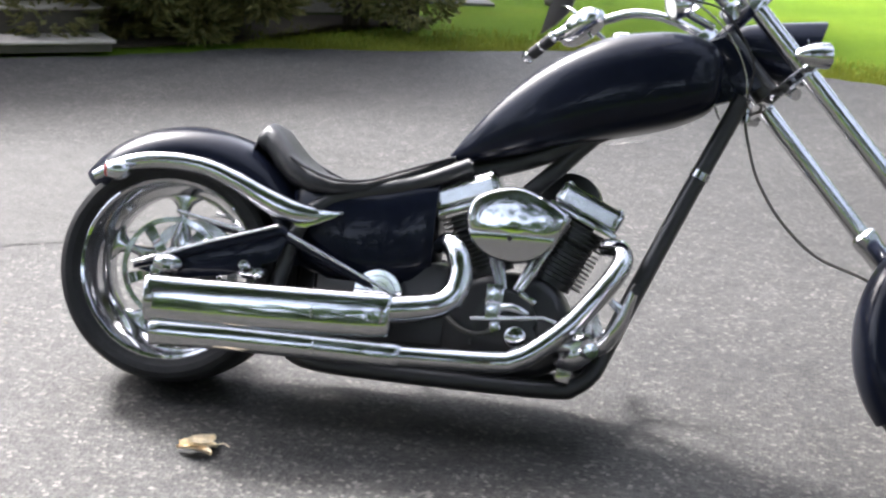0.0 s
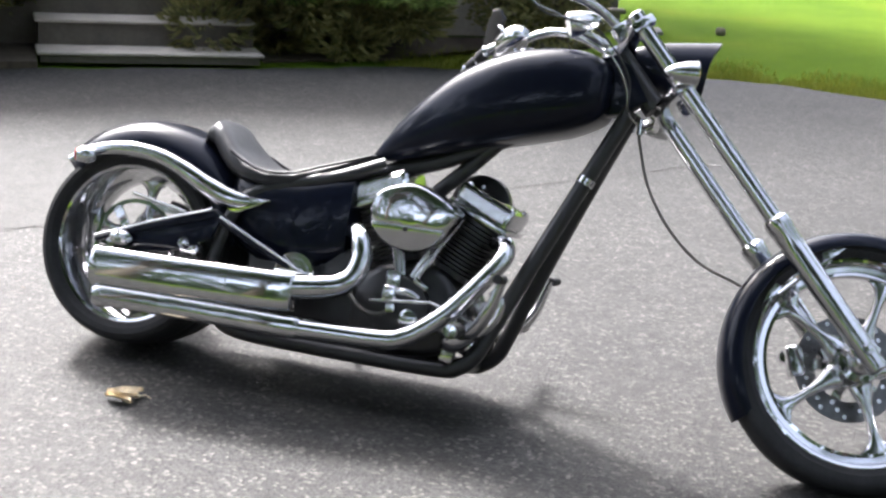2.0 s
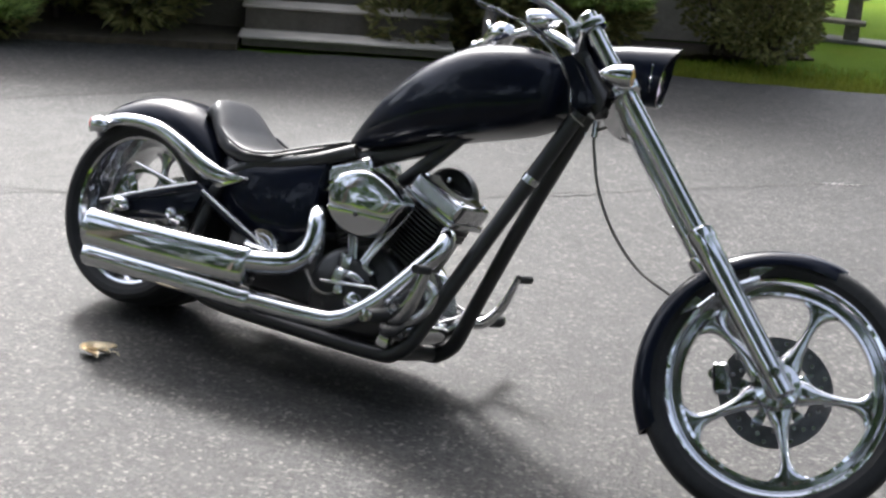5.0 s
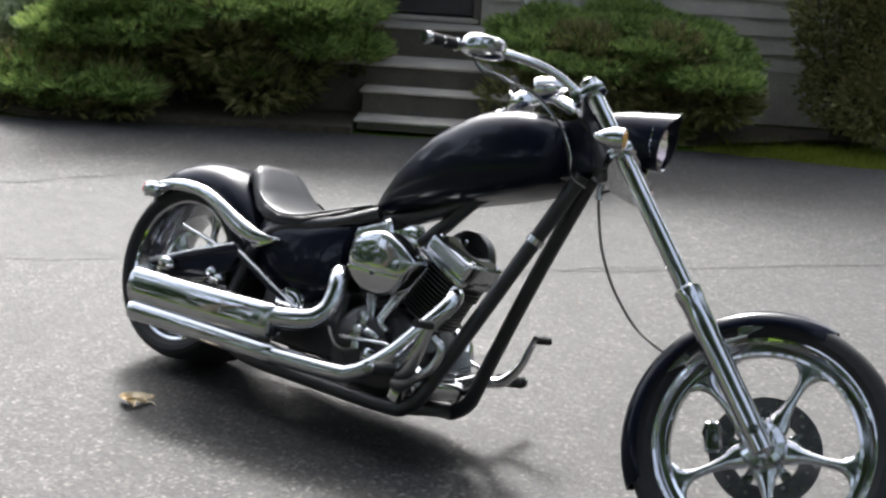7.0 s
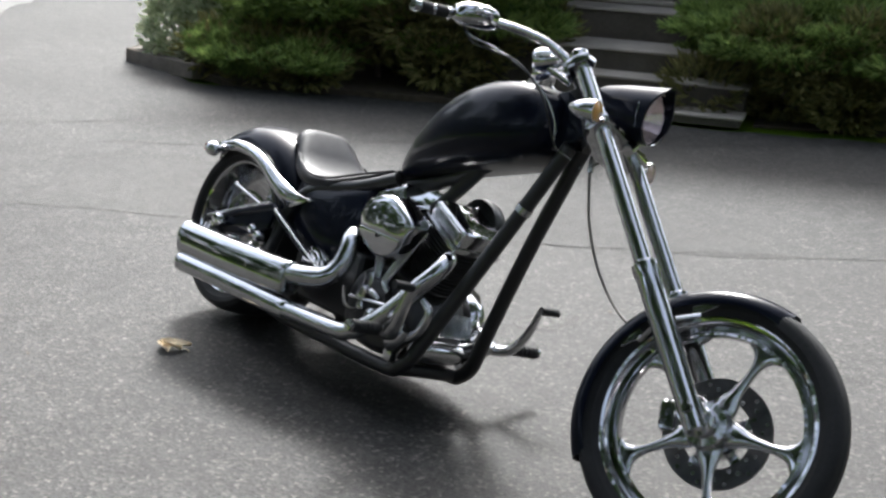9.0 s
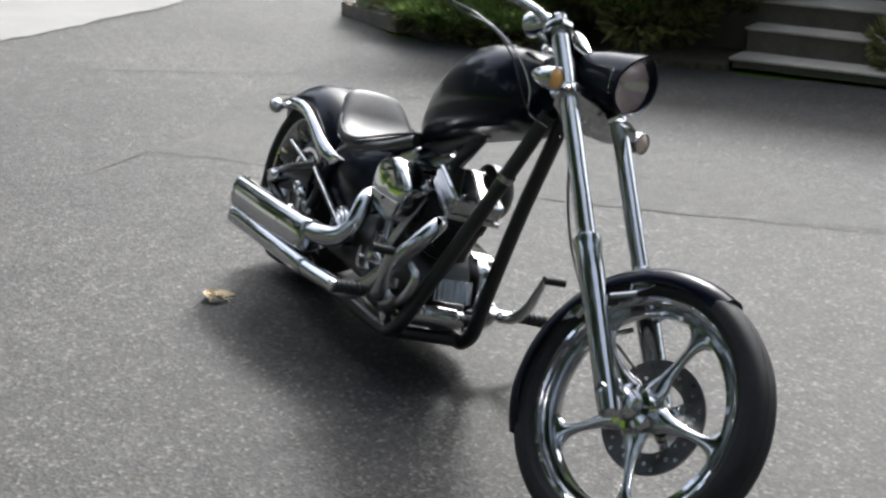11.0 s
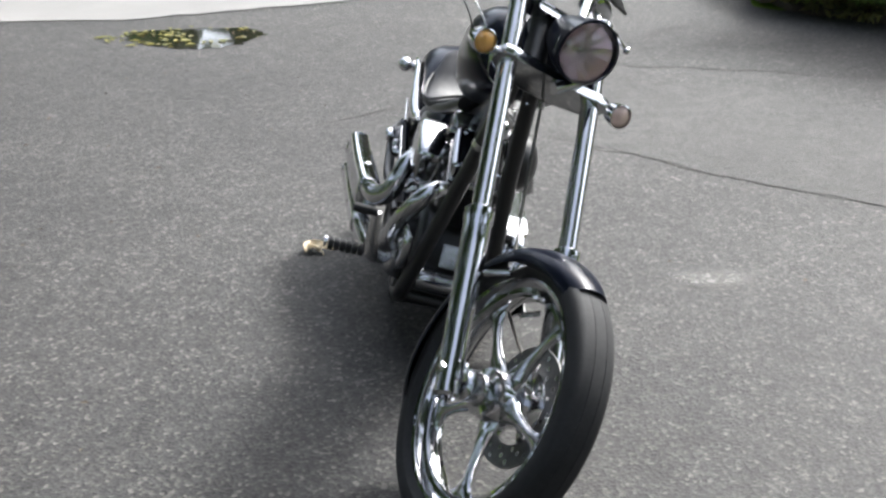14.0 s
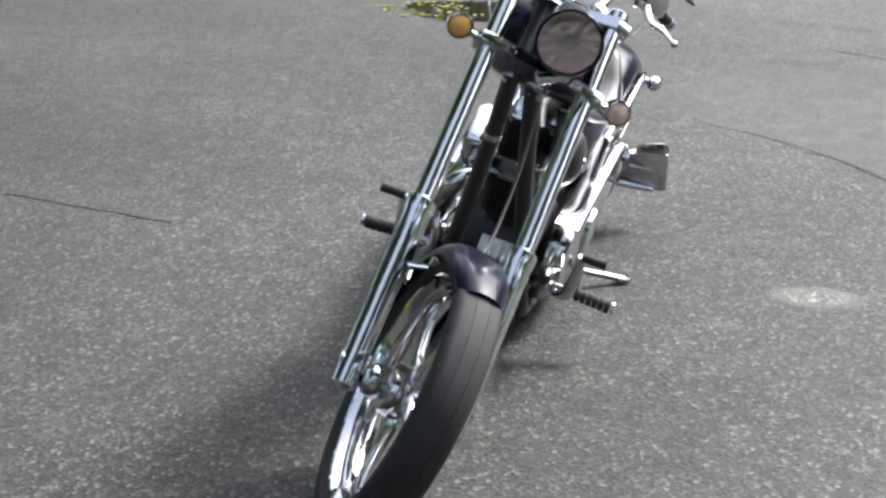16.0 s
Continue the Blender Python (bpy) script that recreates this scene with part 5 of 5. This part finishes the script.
# ---------------------------------------------------------------- plants
def leafy(name, material, blobs, count, size, seed, parent, flat=0.35, spray=0, label=""):
    """Many small leaves or sprays scattered through a set of lobes."""
    rnd = random.Random(seed)
    verts, faces = [], []
    total = sum(b[3] * b[4] * b[5] for b in blobs) ** 1.0
    for bx, by, bz, rx, ry, rz in blobs:
        n = int(count * rx * ry * rz / total)
        for _ in range(n):
            while True:
                p = V(rnd.uniform(-1, 1), rnd.uniform(-1, 1), rnd.uniform(-1, 1))
                if 0.35 < p.length < 1:
                    break
            p = p.normalized() * (p.length ** 0.35) * rnd.uniform(0.86, 1.12)
            c = V(bx + p.x * rx, by + p.y * ry, max(0.03, bz + p.z * rz))
            out = V(p.x, p.y, p.z * 0.7 + 0.25).normalized()
            for j in range(max(1, spray)):
                d = (out + V(rnd.uniform(-1, 1), rnd.uniform(-1, 1), rnd.uniform(-0.6, 0.8)) * 0.55).normalized()
                side = d.cross(V(rnd.uniform(-1, 1), rnd.uniform(-1, 1), rnd.uniform(-1, 1))).normalized()
                ln = size * rnd.uniform(0.6, 1.4)
                w = ln * flat
                o = c + d * (-0.3 * ln)
                up = d.cross(side) * w * 0.25
                i = len(verts)
                verts += [o, o + d * ln * 0.45 + side * w * 0.5 + up, o + d * ln, o + d * ln * 0.45 - side * w * 0.5 + up]
                faces.append((i, i + 1, i + 2, i + 3))
    me = bpy.data.meshes.new(name)
    me.from_pydata([tuple(v) for v in verts], [], faces)
    me.materials.append(material)
    ob = new(name, me)
    ob.parent = parent
    return tagged(ob, label, kind="stuff")


def bush(name, s, q, blobs, material, count, size, seed, label, flat=0.35, spray=3, category="bush", stems=6):
    root = empty(name, Matrix.Translation(house(s, q, 0.0)), label, category)
    loc = []
    for ds, dq, z, a, b, c in blobs:
        w = HOUSE_D * ds + HOUSE_N * dq
        loc.append((w.x, w.y, z, a, b, c))
    leafy("crown", material, loc, count, size, seed, root, flat, spray)
    rnd = random.Random(seed + 1)
    for k in range(stems):
        b = loc[k % len(loc)]
        bm = bmesh.new()
        foot = V(b[0] * 0.4 + rnd.uniform(-0.08, 0.08), b[1] * 0.4 + rnd.uniform(-0.08, 0.08), 0.0)
        tip = V(b[0] + rnd.uniform(-0.2, 0.2), b[1] + rnd.uniform(-0.2, 0.2), b[2] + b[5] * 0.4)
        tube(bm, [foot, foot.lerp(tip, 0.5) + V(rnd.uniform(-0.06, 0.06), rnd.uniform(-0.06, 0.06), 0.05), tip], [0.02, 0.014, 0.006], 7, 3)
        part("stem", bm, BARK, root)
    return root


def tiers(seed, s0, s1, q0, q1, z0, z1, n, r=0.24):
    """Flat overlapping lobes of a spreading conifer, higher to the back and the middle."""
    rnd = random.Random(seed)
    out = []
    for _ in range(n):
        u, w = rnd.random(), rnd.random()
        s, q = s0 + (s1 - s0) * u, q0 + (q1 - q0) * w
        top = z0 + (z1 - z0) * (0.25 + 0.75 * w) * (0.55 + 0.45 * math.sin(math.pi * (0.12 + 0.76 * u)))
        z = top * rnd.uniform(0.66, 1.0) if rnd.random() < 0.94 else max(0.12, top * rnd.uniform(0.35, 0.6))
        out.append((s, q, z, r * rnd.uniform(0.7, 1.5), r * rnd.uniform(0.7, 1.3), r * rnd.uniform(0.16, 0.32)))
    return out


def hedge(name, s, q, box_, n, r, count, size, seed, label, dark):
    """A spreading conifer: bright outer sprays over a dark twiggy inside that deepens the shade."""
    root = bush(name, s, q, tiers(seed, *box_, n, r), JUNIPER, count, size, seed, label, 0.2, 4, stems=6)
    s0, s1, q0, q1, z0, z1 = box_
    rnd = random.Random(seed + 5)
    # darker leaves packed low, standing in for shade among the twigs
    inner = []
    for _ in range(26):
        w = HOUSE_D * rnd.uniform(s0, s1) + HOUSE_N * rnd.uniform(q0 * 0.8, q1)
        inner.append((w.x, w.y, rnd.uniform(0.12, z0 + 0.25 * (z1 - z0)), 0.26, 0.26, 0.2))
    leafy("undergrowth", SHRUB, inner, dark, 0.09, seed + 6, root, 0.25, 3, "dark twigs inside the bush, added to deepen the shade below")
    return root


hedge("juniper_bush", -1.15, 0.6, (-0.88, 1.08, -0.78, 0.75, 0.55, 1.6), 100, 0.25, 36000, 0.072, 51, "spreading green juniper in the shade of the house", 5000)
hedge("juniper_bush", -2.02, 0.33, (-0.32, 0.5, -0.72, 0.1, 0.2, 0.5), 34, 0.2, 14000, 0.068, 52, "low spreading green juniper at the bed's edge", 2000)
bush("variegated_shrub", -2.8, 0.5, [(0.0, -0.05, 0.36, 0.3, 0.3, 0.34), (0.12, 0.35, 0.6, 0.4, 0.4, 0.5), (-0.05, -0.22, 0.22, 0.26, 0.2, 0.2), (0.4, 0.15, 0.65, 0.32, 0.3, 0.32), (0.05, 0.6, 0.9, 0.4, 0.35, 0.4), (0.5, 0.5, 0.95, 0.35, 0.35, 0.35), (0.3, -0.1, 0.42, 0.3, 0.28, 0.3), (0.45, 0.1, 0.8, 0.32, 0.3, 0.3), (0.2, 0.1, 0.85, 0.3, 0.3, 0.26)], VARIEGATED, 10500, 0.05, 13, "pale variegated shrub with small cream-edged leaves", 0.6, 3)
hedge("juniper_bush", 1.98, 0.75, (-1.0, 0.5, -0.6, 0.5, 0.5, 0.88), 70, 0.23, 24000, 0.072, 53, "spreading green juniper under the slatted rail", 9000)
bush("shrub", 3.35, 1.0, [(0.0, 0.0, 0.75, 0.4, 0.34, 0.42), (0.2, 0.1, 1.15, 0.4, 0.34, 0.4), (-0.15, -0.1, 1.0, 0.34, 0.3, 0.34), (0.05, -0.15, 0.35, 0.42, 0.3, 0.28)], SHRUB, 7500, 0.042, 15, "untidy dark leafy shrub by the house corner", 0.5, 2, stems=9)
bush("shrub", 3.64, 0.72, [(0.0, 0.0, 0.6, 0.4, 0.38, 0.42), (0.05, 0.1, 1.1, 0.38, 0.36, 0.4), (-0.1, -0.2, 0.3, 0.38, 0.3, 0.25)], SHRUB, 6500, 0.042, 16, "untidy dark leafy shrub by the house corner", 0.5, 2, stems=9)

# strip of shaded rough grass along the drive and tufts at the lawn's edge
def grass(name, edge, count, h, wide, seed, label):
    """Short blades, thickest at the edge of the drive and thinning out over the lawn."""
    rnd = random.Random(seed)
    verts, faces = [], []
    runs = [(V(*a, -0.03), V(*b, -0.03)) for a, b in zip(edge, edge[1:])]
    length = [(b - a).length for a, b in runs]
    for _ in range(count):
        a, b = rnd.choices(runs, length)[0]
        d = (b - a).normalized()
        p = a.lerp(b, rnd.random()) + V(-d.y, d.x, 0) * (wide * rnd.random() ** 2 * rnd.uniform(0.4, 1.0)) + d * rnd.uniform(-0.1, 0.1)
        ang, l = rnd.uniform(0, 6.28), h * rnd.uniform(0.5, 1.5)
        w = V(math.cos(ang), math.sin(ang), 0)
        i = len(verts)
        verts += [p - w * 0.004, p + w * 0.004, p + V(rnd.uniform(-0.5, 0.5), rnd.uniform(-0.5, 0.5), 1).normalized() * l]
        faces.append((i, i + 1, i + 2))
    me = bpy.data.meshes.new(name)
    me.from_pydata([tuple(v) for v in verts], [], faces)
    me.materials.append(GRASS)
    return tagged(new(name, me), label, "grass", kind="stuff")


grass("grass", [(-1.45, 5.46), (-1.0, 5.66), (-0.42, 5.96), (-0.19, 6.13), (0.33, 6.46), (0.88, 6.66), (2.38, 6.34), (6.0, 5.64)], 30000, 0.04, 1.1, 21, "short green grass along the edge of the drive")

# garden bench on a slab and a stone on the lawn
bench = empty("bench", Matrix.Translation((-1.01, 8.66, -0.03)) @ pose(0, 0, 0, 0, 0, 20) @ Matrix.Scale(0.5, 4), "dark low garden seat and table on a pale slab", "bench")
for y, z in ((-0.2, 0.3), (0.25, 0.66)):
    for x in (-0.3, 0.3):
        bm = bmesh.new()
        box(bm, (0.24, 0.16, z), pose(x, y, z / 2), 0.012)
        part("leg", bm, STONE, bench)
    bm = bmesh.new()
    box(bm, (1.0, 0.34, 0.06), pose(0, y, z + 0.03), 0.012)
    part("seat" if y < 0 else "tabletop", bm, TIMBER, bench)
bm = bmesh.new()
box(bm, (0.85, 0.3, 0.03), pose(-0.85, 8.66, -0.02, 0, 0, 20), 0.006)
tagged(mesh_object("slab", bm, CONCRETE_AND_GLARE), "pale concrete slab set in the lawn", "slab")
bm = bmesh.new()
ball(bm, (0.045, 0.04, 0.04), pose(-0.0, 9.08, 0.0), 12, 8)
for v in bm.verts:
    v.co += noise.noise_vector(v.co * 20) * 0.012
tagged(mesh_object("stone", bm, STONE), "small dark stone lying on the lawn", "stone")

# fallen leaf near the bike
leaf = empty("fallen_leaf", pose(0.209, -0.365, 0.004, 0, 0, 25), "curled dry tan leaf lying on the asphalt", "leaf")
rnd = random.Random(4)
for k in range(3):
    bm = bmesh.new()
    rows = []
    for i in range(7):
        t = i / 6
        w = 0.022 * math.sin(math.pi * min(1, t * 0.92 + 0.06)) ** 0.7
        rows.append([V(-0.045 + 0.09 * t, y * w, 0.004 + 0.011 * abs(y) ** 1.5 + 0.006 * math.sin(3 * t + k)) for y in (-1, -0.5, 0, 0.5, 1)])
    skin(bm, rows, False, False)
    m = pose(0.012 * k - 0.012, 0.02 * (k - 1), 0.004 * k, 8 * (k - 1), 0, 35 * (k - 1))
    for v in bm.verts:
        v.co = m @ v.co
    part("blade", bm, DRY_LEAF, leaf)
bm = bmesh.new()
tube(bm, [(0.04, 0, 0.008), (0.06, 0.004, 0.012), (0.075, 0.0, 0.004)], 0.0016, 6, 3)
part("stalk", bm, DRY_LEAF, leaf)


# trees beyond the drive, which shade and are mirrored in the chrome
def tree(x, y, h, r, seed, n, lean=(0, 0), size=0.3, flatten=1.0):
    root = empty("tree", Matrix.Translation((x, y, -0.03)), "broad green tree at the edge of the lawn, out of view" if lean == (0, 0) else "tall unseen tree with boughs over the drive, darkening reflections", "tree", "trees round the drive")
    rnd = random.Random(seed)
    off = V(lean[0], lean[1], 0)
    bm = bmesh.new()
    tube(bm, [(0, 0, 0), V(0.1, 0.05, h * 0.3) + off * 0.04, V(0.0, 0.1, h * 0.6) + off * 0.3, V(0.1, 0, h * 0.85) + off * 0.8], [0.26, 0.2, 0.14, 0.05], 10, 3)
    part("trunk", bm, BARK, root)
    blobs = []
    for k in range(11):
        a = 2 * math.pi * k / 11 + rnd.uniform(-0.3, 0.3)
        rr = r * rnd.uniform(0.35, 0.75)
        z = h * (0.72 + rnd.uniform(-0.25, 0.2) * flatten)
        c = V(rr * math.cos(a), rr * math.sin(a), z) + off
        bm = bmesh.new()
        tube(bm, [V(0, 0, h * 0.35) + off * 0.06, c * 0.5 + V(0, 0, h * 0.25), c], [0.09, 0.06, 0.02], 7, 2)
        part("limb", bm, BARK, root)
        blobs.append((c.x, c.y, c.z, r * 0.42, r * 0.42, r * 0.34 * flatten))
    blobs.append((off.x, off.y, h * 0.82, r * 0.5, r * 0.5, r * 0.4 * flatten))
    leafy("crown", TREE_LEAF, blobs, n, size, seed, root, 0.55, 2)


for i, (x, y, h, r) in enumerate(((-9.5, -13.5, 12, 4.6), (-3, -14.5, 13, 5.0), (3.5, -15, 12, 4.8), (10, -14, 13, 5.0), (16, -7, 13, 5.0), (17, 2, 12, 4.8), (16, 11, 11, 4.5), (-24, -9, 11, 4.8), (-25, 3, 10, 4.8), (-23, 14, 10, 4.5), (7, 18, 10, 4.0))):
    tree(x, y, h, r, 40 + i, 5000)
# three unseen ones added over the near side of the drive, to darken reflections
tree(9.5, -11.0, 14, 6.5, 61, 4600, (-5.8, 3.4), 0.45, 0.6)
tree(-5.0, -12.5, 13, 5.5, 63, 2800, (2.5, 3.5), 0.45, 0.6)
tree(11.0, 9.0, 13, 5.5, 62, 4000, (-4.5, -1.0), 0.45, 0.6)

# unseen tree behind the house, added to cast shade on the lawn
tree(-4.6, 11.6, 8, 2.6, 64, 4500)

# far woods that close the view all round
rnd = random.Random(77)
blobs = []
for k in range(70):
    a = 2 * math.pi * k / 70
    R = 27 + rnd.uniform(-2, 2)
    blobs.append((R * math.cos(a), R * math.sin(a), rnd.uniform(2.0, 4.0), 2.2, 2.2, rnd.uniform(3.0, 4.5)))
woods = leafy("far_woods", TREE_LEAF, blobs, 15000, 0.95, 78, None, 0.6, 2, "dense green woods beyond the lawn")
tagged(woods, "", "woods", kind="stuff")

# leaf litter floating in the puddle
rnd = random.Random(31)
verts, faces = [], []
for _ in range(90):
    t, r = rnd.uniform(0, 6.28), rnd.uniform(0.2, 1.0) ** 0.5
    c = V(-3.66 + 0.24 * r * math.cos(t), -1.66 + 0.3 * r * math.sin(t), 0.008) if rnd.random() < 0.7 else V(-3.72 + 0.34 * r * math.cos(t), -1.36 + 0.43 * r * math.sin(t), 0.008)
    a, l = rnd.uniform(0, 6.28), rnd.uniform(0.015, 0.04)
    d, n = V(math.cos(a), math.sin(a), 0), V(-math.sin(a), math.cos(a), 0)
    i = len(verts)
    verts += [c - d * l, c + n * l * 0.5 + V(0, 0, 0.006), c + d * l, c - n * l * 0.5 + V(0, 0, 0.004)]
    faces.append((i, i + 1, i + 2, i + 3))
me = bpy.data.meshes.new("leaf_litter")
me.from_pydata([tuple(v) for v in verts], [], faces)
me.materials.append(LITTER)
tagged(new("leaf_litter", me), "yellow-green leaf litter floating in the puddle", "leaves", kind="stuff")

# bits of dry leaf and twig scattered over the asphalt
rnd = random.Random(57)
verts, faces = [], []
for _ in range(70):
    c = V(rnd.uniform(-3.4, 0.4), rnd.uniform(-3.8, -0.6), 0.006) if rnd.random() < 0.6 else V(rnd.uniform(-3.0, 3.5), rnd.uniform(-2.5, 4.5), 0.006)
    a, l = rnd.uniform(0, 6.28), rnd.uniform(0.006, 0.02)
    d, n = V(math.cos(a), math.sin(a), 0), V(-math.sin(a), math.cos(a), 0)
    i = len(verts)
    verts += [c - d * l, c + n * l * 0.4 + V(0, 0, 0.005), c + d * l + V(0, 0, 0.003), c - n * l * 0.4 + V(0, 0, 0.002)]
    faces.append((i, i + 1, i + 2, i + 3))
me = bpy.data.meshes.new("leaf_bits")
me.from_pydata([tuple(v) for v in verts], [], faces)
me.materials.append(SOIL)
tagged(new("leaf_bits", me), "small dark bits of leaf scattered on asphalt", "leaves", kind="stuff")
